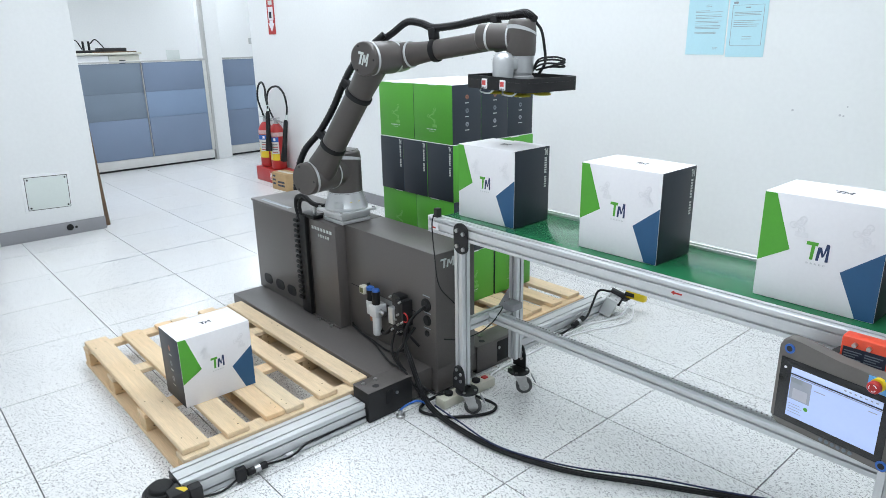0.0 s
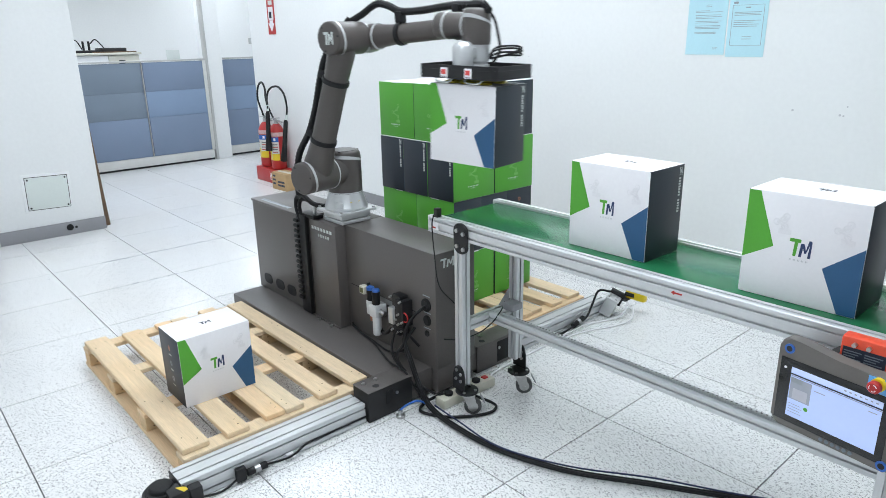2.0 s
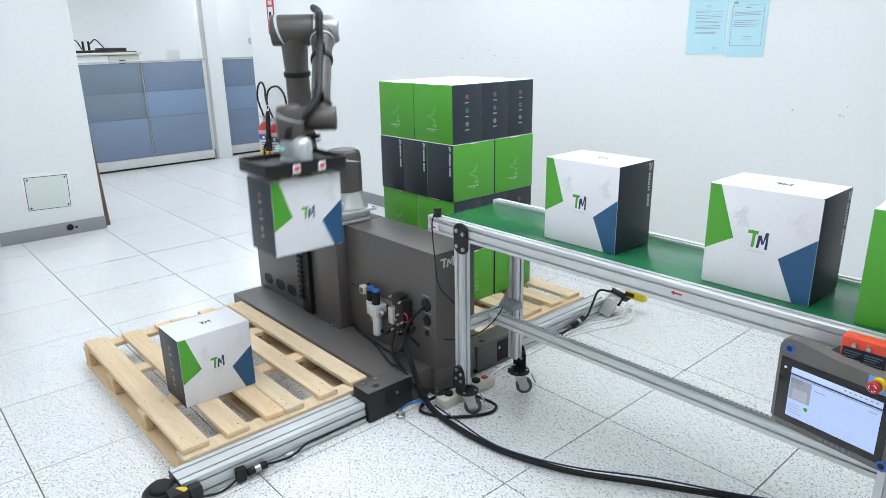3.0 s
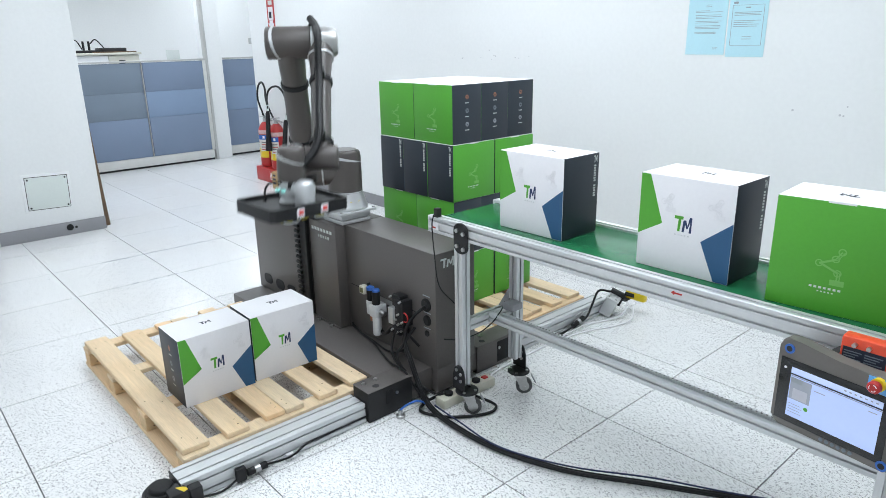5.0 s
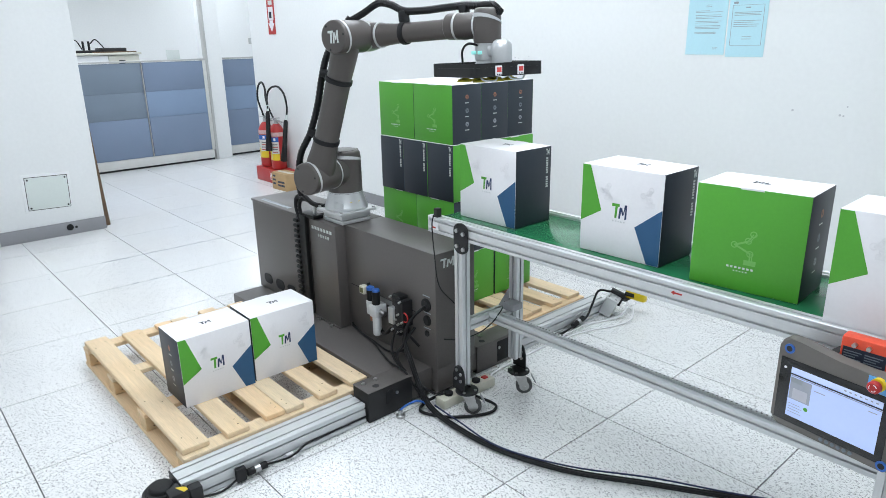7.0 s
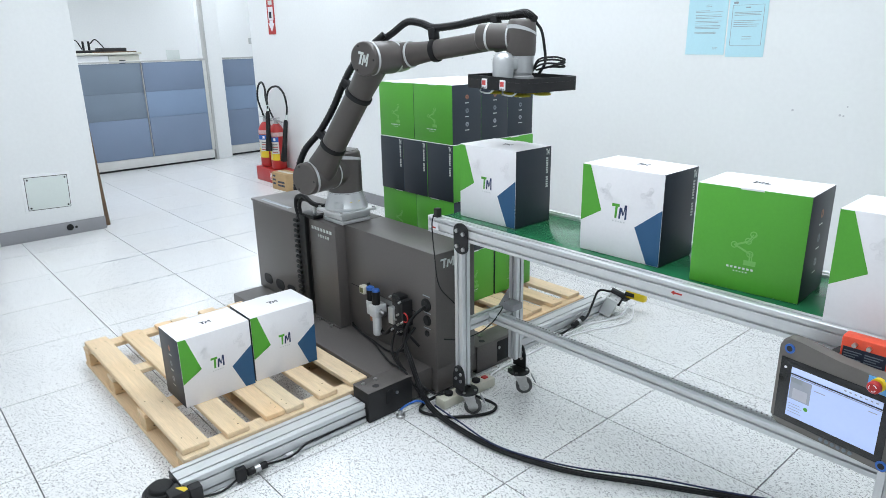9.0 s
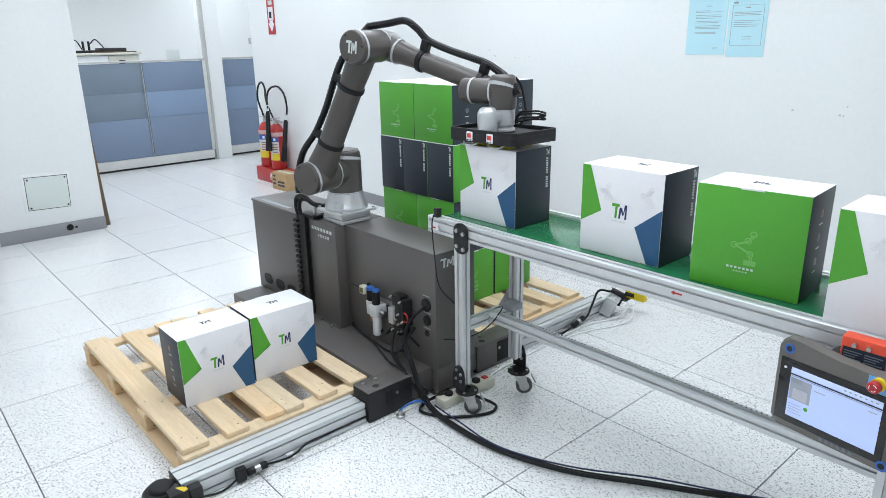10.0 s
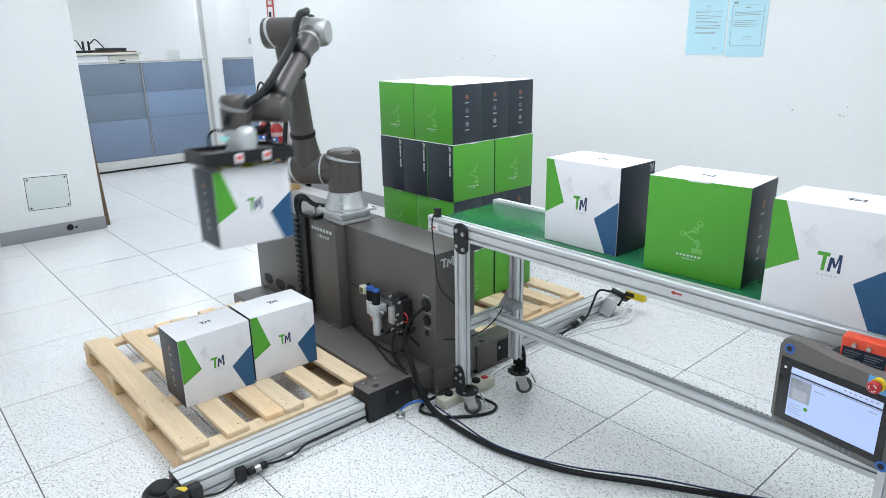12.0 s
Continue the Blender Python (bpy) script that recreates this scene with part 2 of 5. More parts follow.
def extrusion(w, h, length, slots_w=1, slots_h=2, mouth=0.008, deep=0.009):
    """A slotted aluminium profile along z, centred, w in x and h in y."""
    pts = []

    def side(a, b, n):
        a, b = Vector(a), Vector(b)
        d = (b - a)
        ln = d.length
        d.normalize()
        inn = Vector((-d.y, d.x))
        pts.append(a + d * 0.002)
        for k in range(n):
            c = a + d * ln * (k + 0.5) / n
            pts.extend([c - d * mouth / 2, c - d * mouth / 2 + inn * deep, c + d * mouth / 2 + inn * deep, c + d * mouth / 2])
        pts.append(b - d * 0.002)

    x, y = w / 2, h / 2
    side((-x, -y), (x, -y), slots_w)
    side((x, -y), (x, y), slots_h)
    side((x, y), (-x, y), slots_w)
    side((-x, y), (-x, -y), slots_h)
    return slab([(p.x, p.y) for p in pts], 0, length)


def along(a, b, roll=0.0):
    """A pose at a whose z runs to b."""
    a, b = Vector(a), Vector(b)
    d = (b - a).normalized()
    ref = Vector((0, 0, 1)) if abs(d.z) < 0.9 else Vector((0, 1, 0))
    y = (ref - d * ref.dot(d)).normalized()
    x = y.cross(d)
    m = Matrix((x, y, d)).transposed().to_4x4()
    return Matrix.Translation(a) @ m @ Matrix.Rotation(radians(roll), 4, "Z")


def profile_bar(name, a, b, w, h, parent, slots_w=1, slots_h=1, roll=0.0, material=None):
    a, b = Vector(a), Vector(b)
    return part(name, extrusion(w, h, (b - a).length, slots_w, slots_h), material or M_ALU, parent, at=along(a, b, roll))


# ---- the room ----
T = 0.6
X0, X1, Y0, Y1, YW, XC = -9.6, 3.0, -2.4, 5.4, 2.7, -5.06


def room():
    floor = tagged(part("floor", box((X0, Y0, -0.06), (X1, Y1, -0.006)), M_JOINT), "white speckled raised floor with dark joints", "floor", kind="structure")
    mesh = None
    for i in range(round(X0 / T), round(X1 / T)):
        for j in range(round(Y0 / T), round(Y1 / T)):
            at = pose(i * T, j * T, 0)
            if mesh is None:
                g = 0.0019
                bm = box((g, g, -0.006), (T - g, T - g, 0), 0.0008, seg=1)
                tile = part("tile", bm, M_FLOOR, floor, at=at)
                mesh = tile.data
            else:
                share("tile", mesh, floor, at)
    for n, lo, hi in (("wall_north", (XC, YW, 0), (X1, YW + 0.14, CEIL)), ("wall_office_side", (XC - 0.14, YW, 0), (XC, Y1, CEIL)),
                      ("wall_office_north", (X0, Y1, 0), (XC - 0.14, Y1 + 0.14, CEIL)), ("wall_west", (X0 - 0.14, Y0, 0), (X0, Y1, CEIL)),
                      ("wall_south", (X0, Y0 - 0.14, 0), (X1, Y0, CEIL)), ("wall_east", (X1, Y0, 0), (X1 + 0.14, YW, CEIL))):
        tagged(part(n, box(lo, hi), M_WALL), "plain white painted wall", "wall", kind="structure")
    tagged(part("ceiling", box((X0, Y0, CEIL), (X1, Y1, CEIL + 0.1)), M_CEIL), "white ceiling", "ceiling", kind="structure")
    tagged(part("baseboard", box((XC, YW - 0.012, 0), (X1, YW, 0.1), 0.003), M_BASEB), "grey vinyl baseboard along the wall", "baseboard", kind="structure")
    for x, y in LAMPS:
        lamp = thing("ceiling_light", "flat white ceiling light panel", "ceiling light", pose(x, y, CEIL), "ceiling lights")
        bm = bmesh.new()
        for lo, hi in (((-0.62, -0.32, -0.03), (0.62, -0.3, 0)), ((-0.62, 0.3, -0.03), (0.62, 0.32, 0)), ((-0.62, -0.3, -0.03), (-0.6, 0.3, 0)), ((0.6, -0.3, -0.03), (0.62, 0.3, 0))):
            box(lo, hi, bm=bm)
        part("frame", bm, M_TRIM, lamp)
        part("diffuser", box((-0.6, -0.3, -0.012), (0.6, 0.3, -0.002)), M_LAMP, lamp)
        li = new("ceiling_lamp", bpy.data.lights.new("ceiling_lamp", "AREA"))
        li.data.shape, li.data.size, li.data.size_y, li.data.energy, li.data.color = "RECTANGLE", 1.15, 0.55, LAMP_WATTS, LAMP_COLOR
        li.matrix_basis = pose(x, y, CEIL - 0.035)


def pillar():
    tagged(part("wall_stub", box((-4.4, -0.135, 0), (-3.98, 0.625, CEIL), 0.004), M_WALL), "white painted wall end beside the doorway", "wall", kind="structure")
    tagged(part("baseboard", box((-3.98, -0.135, 0), (-3.968, 0.627, 0.105), 0.003), M_BASEB), "grey vinyl baseboard with a cable hole", "baseboard", kind="structure")
    tagged(part("wall_gap_panel", box((-4.3, -0.30, 0), (-4.02, -0.139, CEIL)), M_BLACKM), "black gap cover beside the wall", "panel", kind="structure")
    g = thing("cable_grommet", "black cable hole in the grey baseboard", "grommet", pose(-3.968, 0.355, 0.06))
    part("ring", cyl((-0.006, 0, 0), (0.004, 0, 0), 0.026, seg=20, bevel=0.002), M_RUBBER, g)
    part("plug", cyl((-0.006, 0.045, -0.004), (0.004, 0.045, -0.004), 0.010, seg=12), M_RUBBER, g)
    p = thing("access_panel", "pale green painted access panel screwed to the wall", "panel", pose(-3.98, 0.248, 0.364, -2.0))
    part("frame", box((0, -0.17, -0.15), (0.006, 0.17, 0.15), 0.002), M_WALL, p)
    part("cover", box((0.007, -0.145, -0.125), (0.013, 0.145, 0.125), 0.002), M_COVER, p)
    bm = bmesh.new()
    for lo, hi in (((0.0062, -0.15, -0.13), (0.0068, -0.1455, 0.13)), ((0.0062, 0.1455, -0.13), (0.0068, 0.15, 0.13)), ((0.0062, -0.15, -0.13), (0.0068, 0.15, -0.1255)), ((0.0062, -0.15, 0.1255), (0.0068, 0.15, 0.13))):
        box(lo, hi, bm=bm)
    part("seam", bm, M_SLOT, p)
    for y in (-0.13, 0.13):
        for z in (-0.11, 0.11):
            part("screw", cyl((0.012, y, z), (0.016, y, z), 0.007, seg=10), M_BLACKM, p)
    b = thing("door_board", "brown wooden board leaning behind the wall end", "board", pose(-4.20, 0.64, 0, rx=2.4))
    part("board", box((-0.1, 0, 0.006), (0.17, 0.035, 1.32), 0.003), M_BROWN, b)


def partition(name, x, y0, y1, splits, height=1.27):
    p = thing(name, "blue fabric office partition with grey metal trim", "partition", pose(x, y0, 0), "office partitions")
    w = y1 - y0
    part("bottom_rail", box((-0.03, 0, 0.024), (0.03, w, 0.128), 0.003), M_TRIML, p)
    # black strip stands in for the shadow in the gap under the rail
    part("gap_shadow_strip", box((-0.02, 0, 0.0), (0.02, w, 0.0235)), M_BLACKM, p)
    part("top_rail", box((-0.032, 0, height - 0.02), (0.032, w, height), 0.004), M_TRIM, p)
    ys = [0] + [s - y0 for s in splits] + [w]
    rows = (0.132, 0.60, 0.905, height - 0.024)
    for k, (a, b) in enumerate(zip(ys, ys[1:])):
        for i, (z0, z1) in enumerate(zip(rows, rows[1:])):
            part("panel", box((-0.022, a + 0.012, z0), (0.022, b - 0.012, z1 - 0.002), 0.002), M_FABRIC2 if i == 1 and (k or not splits) else M_FABRIC3 if splits and not k and i else M_FABRIC, p)
    for y in ys:
        hw = 0.005 if 0 < y < w else 0.024
        part("post", box((-0.03, y - hw, 0.1285), (0.026 if hw < 0.01 else 0.03, y + hw, height - 0.0205), 0.003), M_TRIM if hw < 0.01 else M_TRIML, p)


def office():
    partition("office_partition", -6.6, 0.70, 2.715, (1.95,))
    partition("office_partition", -6.72, 2.975, 4.2, ())
    tagged(part("door_post", box((-6.82, 2.765, 0), (-6.56, 2.95, CEIL), 0.004), M_WALL), "white floor to ceiling post", "post", kind="structure")
    tagged(part("trim", box((-6.64, 2.732, 0), (-6.555, 2.762, CEIL), 0.003), M_TRIM), "grey metal door trim", "trim", kind="structure")
    d = thing("office_desk", "cream laminate high cabinet behind the partition", "cabinet", pose(-8.3, 1.45, 0))
    part("top", box((-0.3, -0.9, 1.32), (0.35, 0.98, 1.35), 0.004), M_CREAM, d)
    part("body", box((-0.28, -0.88, 0.004), (0.32, 0.55, 1.316), 0.004), M_WALL, d)
    part("side", box((-0.28, 0.56, 0.004), (0.32, 0.95, 1.316), 0.004), M_CREAM, d)
    part("handle", box((0.322, 0.68, 1.20), (0.335, 0.76, 1.25), 0.002), M_BLACKM, d)
    t = thing("desk_printer", "flat black device on the cream cabinet", "device", pose(-8.15, 2.14, 1.35))
    part("case", box((-0.15, -0.2, 0.004), (0.15, 0.12, 0.06), 0.012), M_BLACKM, t)
    part("tray", box((-0.16, -0.3, 0), (0.16, 0.24, 0.014), 0.004), M_BROWN, t)
    s = thing("desk_stand", "small black stand with cables on the cabinet", "stand", pose(-8.15, 1.76, 1.35))
    part("base", box((-0.06, -0.2, 0), (0.06, 0.28, 0.035), 0.006), M_BLACKM, s)
    part("post", cyl((0, 0.0, 0.03), (0, 0.0, 0.15), 0.015, seg=12), M_RUBBER, s)
    part("post", cyl((0, 0.07, 0.03), (0, 0.07, 0.15), 0.015, seg=12), M_RUBBER, s)
    part("cable", tube([(0, -0.18, 0.03), (0, -0.16, 0.14), (0, -0.08, 0.16), (0, -0.02, 0.05)], 0.008), M_RUBBER, s)
    part("cable", tube([(0, 0.09, 0.12), (0, 0.16, 0.17), (0, 0.24, 0.08), (0, 0.26, 0.03)], 0.008), M_RUBBER, s)
    a = thing("acrylic_stand", "clear acrylic leaflet holder on the partition", "stand", pose(-6.6, 2.35, 1.27))
    part("sheet", box((0, -0.08, 0), (0.006, 0.08, 0.11), 0.001), M_PALE, a)
    part("foot", box((-0.03, -0.06, 0), (0.03, 0.06, 0.006), 0.001), M_PALE, a)
    o = thing("wall_switch", "small grey switch plate on the far wall", "switch", pose(X0, 4.889, 1.465))
    part("plate", box((0, -0.06, -0.05), (0.014, 0.06, 0.05), 0.004), M_TRIM, o)
    part("button", box((0.014, -0.025, -0.03), (0.02, 0.025, 0.03), 0.002), M_GREY, o)


# ---- cartons ----
BW, BD, BH = 0.29, 0.193, 0.283


def flat(poly, side, bm=None):
    """Print on a carton: a polygon in the face's own fractions, a hair proud of the card."""
    bm = bm or bmesh.new()
    e = 0.0006 + 0.00002 * (len(bm.faces) % 30)
    out = []
    for u, v in poly:
        if side == "front":
            out.append(((u - 0.5) * BW, -BD / 2 - e, v * BH))
        elif side == "back":
            out.append(((0.5 - u) * BW, BD / 2 + e, v * BH))
        elif side == "right":
            out.append((BW / 2 + e, (u - 0.5) * BD, v * BH))
        elif side == "left":
            out.append((-BW / 2 - e, (0.5 - u) * BD, v * BH))
        else:
            out.append(((u - 0.5) * BW, (v - 0.5) * BD, BH + e))
    bm.faces.new([bm.verts.new(p) for p in out])
    return bm


def rect(u0, v0, u1, v1):
    return [(u0, v0), (u1, v0), (u1, v1), (u0, v1)]


def mark(side, u, v, s, asp, bm1, bm2):
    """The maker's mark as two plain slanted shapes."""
    f = lambda pts: [(u + x * s, v + y * s * asp) for x, y in pts]
    flat(f([(0, 0.8), (0.02, 1.0), (0.52, 1.0), (0.5, 0.8)]), side, bm1)
    flat(f([(0.2, 0.0), (0.34, 0.0), (0.4, 0.8), (0.24, 0.8)]), side, bm1)
    flat(f([(0.46, 0.0), (0.58, 0.0), (0.66, 0.75), (0.52, 0.75)]), side, bm2)
    flat(f([(0.55, 0.78), (0.68, 0.78), (0.80, 0.28), (0.72, 0.22)]), side, bm2)
    flat(f([(0.74, 0.24), (0.80, 0.3), (0.98, 1.0), (0.86, 1.0)]), side, bm2)
    flat(f([(0.86, 0.0), (0.99, 0.0), (1.0, 0.98), (0.92, 0.9)]), side, bm2)


def ringprint(side, u, v, r, asp, bm, n=14, w=0.3):
    for k in range(n):
        a, b = 2 * math.pi * k / n, 2 * math.pi * (k + 1) / n
        flat([(u + r * math.cos(a), v + r * asp * math.sin(a)), (u + r * math.cos(b), v + r * asp * math.sin(b)),
              (u + r * (1 - w) * math.cos(b), v + r * asp * (1 - w) * math.sin(b)), (u + r * (1 - w) * math.cos(a), v + r * asp * (1 - w) * math.sin(a))], side, bm)


def lineprint(side, pts, w, asp, bm):
    for (a, b), (c, d) in zip(pts, pts[1:]):
        dx, dy = c - a, (d - b) / asp
        ln = math.hypot(dx, dy) or 1
        nx, ny = -dy / ln * w, dx / ln * w * asp
        flat([(a - nx, b - ny), (c - nx, d - ny), (c + nx, d + ny), (a + nx, b + ny)], side, bm)


def arm_sketch(side, u, v, s, asp, bm):
    """A faint line drawing of a jointed machine."""
    P = [(0, 0), (0.0, 0.3), (-0.55, 0.55), (-0.1, 0.75), (0.05, 1.0)]
    pts = [(u + x * s, v + y * s * asp) for x, y in P]
    lineprint(side, pts, 0.006, asp, bm)
    lineprint(side, [(a + 0.02, b) for a, b in pts], 0.004, asp, bm)
    for a, b in pts[1:]:
        ringprint(side, a, b, 0.032, asp, bm)
    flat(rect(u - 0.05, v - 0.03, u + 0.06, v + 0.02), side, bm)


def carton(name, label, at, group=""):
    c = thing(name, label, "carton", at, group)
    bm = box((-BW / 2, -BD / 2, 0), (BW / 2, BD / 2, BH), 0.0022, seg=2)
    for f in bm.faces:
        n = f.normal
        f.material_index = 0 if abs(n.z) > 0.6 or n.y < -0.9 else (1 if n.y > 0.9 else 2)
    body = part("card_body", bm, [M_WHITE, M_GREEN, M_NAVY], c)
    af, asd = BW / BH, BD / BH
    part("green_print", flat([(0.004, 0.993), (0.105, 0.993), (0.27, 0.50), (0.004, 0.345)], "front"), M_GREEN, c, "green printed corner panel")
    part("blue_print", flat([(0.69, 0.385), (0.996, 0.625), (0.996, 0.006), (0.855, 0.006)], "front"), M_BLUE, c, "blue printed corner panel")
    b1, b2 = bmesh.new(), bmesh.new()
    mark("front", 0.400, 0.447, 0.188, 0.86, b1, b2)
    part("green_mark", b1, M_GREEN, c)
    part("dark_mark", b2, M_BLUEM, c)
    g = bmesh.new()
    mark("top", 0.44, 0.46, 0.16, 0.85, g, g)
    part("top_mark", g, M_INK, c)
    g = bmesh.new()
    for k in range(5):
        flat(rect(0.415 + k * 0.034, 0.404, 0.424 + k * 0.034, 0.420), "front", g)
        flat(rect(0.428 + k * 0.034, 0.404, 0.432 + k * 0.034, 0.420), "front", g)
    part("small_bar", g, M_GREY, c, kind="stuff")
    g = bmesh.new()
    arm_sketch("front", 0.345, 0.66, 0.13, af, g)
    part("faint_drawing", g, M_PALEW, c, "faint grey line drawing", kind="stuff")
    g = bmesh.new()
    arm_sketch("front", 0.85, 0.66, 0.15, af, g)
    part("faint_drawing", g, M_PALEW, c, "faint grey line drawing", kind="stuff")
    g = bmesh.new()
    for k in range(13):
        if k != 7:
            flat(rect(0.848, 0.836 - k * 0.031, 0.912, 0.857 - k * 0.031), "right", g)
    mark("right", 0.836, 0.885, 0.10, 0.85, g, g)
    for k in range(7):
        flat(rect(0.345 + k * 0.037, 0.222, 0.367 + k * 0.037, 0.242), "back", g)
    for k in range(5):
        flat(rect(0.410 + k * 0.028, 0.192, 0.424 + k * 0.028, 0.203), "back", g)
    for v in (0.76, 0.53, 0.30):
        flat(rect(0.43, v - 0.075, 0.57, v - 0.062), "left", g)
    part("printing", g, M_PALE, c, kind="stuff")
    g = bmesh.new()
    arm_sketch("back", 0.545, 0.30, 0.27, af, g)
    part("green_drawing", g, M_PALEG, c, "pale line drawing on green", kind="stuff")
    for v, m in ((0.79, M_ORANGE), (0.56, M_GREYD), (0.33, M_GREYM)):
        g = bmesh.new()
        ringprint("left", 0.5, v, 0.058, asd, g)
        ringprint("left", 0.5, v, 0.036, asd, g, w=0.5)
        part("round_icon", g, m, c)
    g = bmesh.new()
    box((-0.03, BD / 2 - 0.001, BH - 0.004), (0.03, BD / 2 + 0.0012, BH + 0.0012), bm=g)
    part("tuck_tab", g, M_WHITE, c)
    return c


M_BLUEM = mat("navy_mark_ink", (0.018, 0.035, 0.11), rough=0.45)
M_PALEW = mat("faint_grey_ink", (0.775, 0.765, 0.785), rough=0.5)
M_GREYM = mat("mid_grey_ink", (0.30, 0.33, 0.36), rough=0.5)
M_GREYD = mat("dim_grey_ink", (0.16, 0.19, 0.22), rough=0.5)


def pallet(name, label, at, flip=False):
    """Softwood stringer pallet: boards along x, three stringers along y."""
    p = thing(name, label, "pallet", at, "pallets")
    L, W = 1.215, 0.785
    rnd = random.Random(4)
    rows = [(0.0, 0.098), (0.16, 0.247), (0.318, 0.397), (0.399, 0.478), (0.548, 0.632), (0.70, 0.784)]
    for k, (y0, y1) in enumerate(rows):
        if flip:
            y0, y1 = W - y1, W - y0
        d = rnd.uniform(-0.008, 0.008)
        e = rnd.uniform(-0.02, 0.02)
        bd = part("deck_board", box((0.0 + e, y0, 0.0985), (L - 0.02 + d, y1, 0.12), 0.003, seg=1), M_WOOD, p)
        bm = bmesh.new()
        for x in (0.06, 0.11, 0.41, 0.46, 0.76, 0.81, L - 0.10, L - 0.06):
            yy = y0 + (y1 - y0) * rnd.choice((0.25, 0.75)) + rnd.uniform(-0.006, 0.006)
            cyl((x + d, yy, 0.1195), (x + d, yy, 0.1206), 0.0028, bm=bm, seg=6)
        part("nail", bm, M_BROWN, bd, kind="stuff")
    for x in (-0.018, 0.350, 0.74, L - 0.075):
        part("stringer", box((x, -0.008, 0.0785), (x + 0.075, W + 0.012, 0.098), 0.003, seg=1), M_WOOD, p)
        for yy in (-0.005, W / 2 - 0.05, W - 0.092):
            bl = part("block", box((x + 0.002, yy, 0.0185), (x + 0.073, yy + 0.1, 0.078), 0.003, seg=1), M_WOOD2, p)
            bm = bmesh.new()
            for zz in (0.036, 0.060):
                cyl((x + 0.075, yy + 0.03, zz), (x + 0.0722, yy + 0.03, zz), 0.003, bm=bm, seg=6)
            part("nail", bm, M_BROWN, bl, kind="stuff")
    for yy in (-0.008, W / 2 - 0.05, W - 0.088):
        part("bottom_board", box((-0.022, yy, 0.0005), (L, yy + 0.1, 0.018), 0.002, seg=1), M_WOOD, p)
    return p


PZ = 0.12
SX0, SX1, SY0, SY1 = -1.034, -0.452, 1.337, 1.915


def stack():
    first = carton("product_carton", "green and navy printed carton in a stack on a pallet", pose(0, 0, -5), "cartons in the stack")
    k = 0
    for layer in range(4):
        z = PZ + 0.001 + layer * (BH + 0.0008)
        sx, sy = (0.006 if layer == 2 else 0.0), (0.0 if layer != 2 else -0.006)
        spots = []
        if layer % 2:
            for i in range(2):
                for j in range(3):
                    spots.append((SX0 + BW / 2 + i * (BW + 0.001), SY0 + BD / 2 + j * (BD + 0.001), 180))
        else:
            for i in range(3):
                for j in range(2):
                    spots.append((SX0 + BD / 2 + i * (BD + 0.001), SY0 + BW / 2 + j * (BW + 0.008), -90))
        for x, y, a in spots:
            m = pose(x + sx + random.uniform(-0.002, 0.002), y + sy + random.uniform(-0.002, 0.002), z, 0, 0, a + random.uniform(-0.5, 0.5))
            if k == 0:
                first.matrix_basis = m
            else:
                copy_thing(first, m)
            k += 1
    return first


# ---- conveyor ----
BELT = 0.80


def caster(x, y):
    c = thing("swivel_caster", "grey rubber swivel caster under the conveyor leg", "caster", pose(x, y, 0, 0, 0, -42), "conveyor casters")
    part("plate", cyl((0, 0, 0.094), (0, 0, 0.0985), 0.032, seg=24), M_STEEL, c)
    part("swivel", lathe([(0.028, 0), (0.030, 0.4), (0.022, 1)], (0, 0, 0.0935), (0, 0, 0.080)), M_STEEL, c)
    for s in (-1, 1):
        part("fork", slab([(-0.024, 0.090), (0.026, 0.090), (0.034, 0.050), (0.030, 0.022), (0.012, 0.020), (-0.006, 0.050)], s * 0.0165 - 0.0012, s * 0.0165 + 0.0012), M_STEEL, c, at=pose(0, 0, 0, 90, 0, 90))
    w = part("wheel", lathe([(0.012, 0), (0.032, 0), (0.0355, 0.14), (0.0355, 0.86), (0.032, 1), (0.012, 1)], (-0.0125, 0, 0), (0.0125, 0, 0)), M_RUBBERG, c, at=pose(0, 0.020, 0.0358))
    part("hub", lathe([(0.006, 0), (0.021, 0.05), (0.0215, 0.95), (0.006, 1)], (-0.0145, 0, 0), (0.0145, 0, 0)), M_STEEL, w)
    part("axle", cyl((-0.022, 0, 0), (0.022, 0, 0), 0.005, seg=10), M_STEEL, w)
    part("brake_pedal", box((-0.013, 0.0, -0.018), (0.013, 0.004, 0.022), 0.0015), M_BASEB, c, at=pose(0.0, 0.058, 0.066, 28))
    return c


M_RUBBERG = mat("grey_rubber", (0.07, 0.07, 0.07), rough=0.6)
XE = 2.9


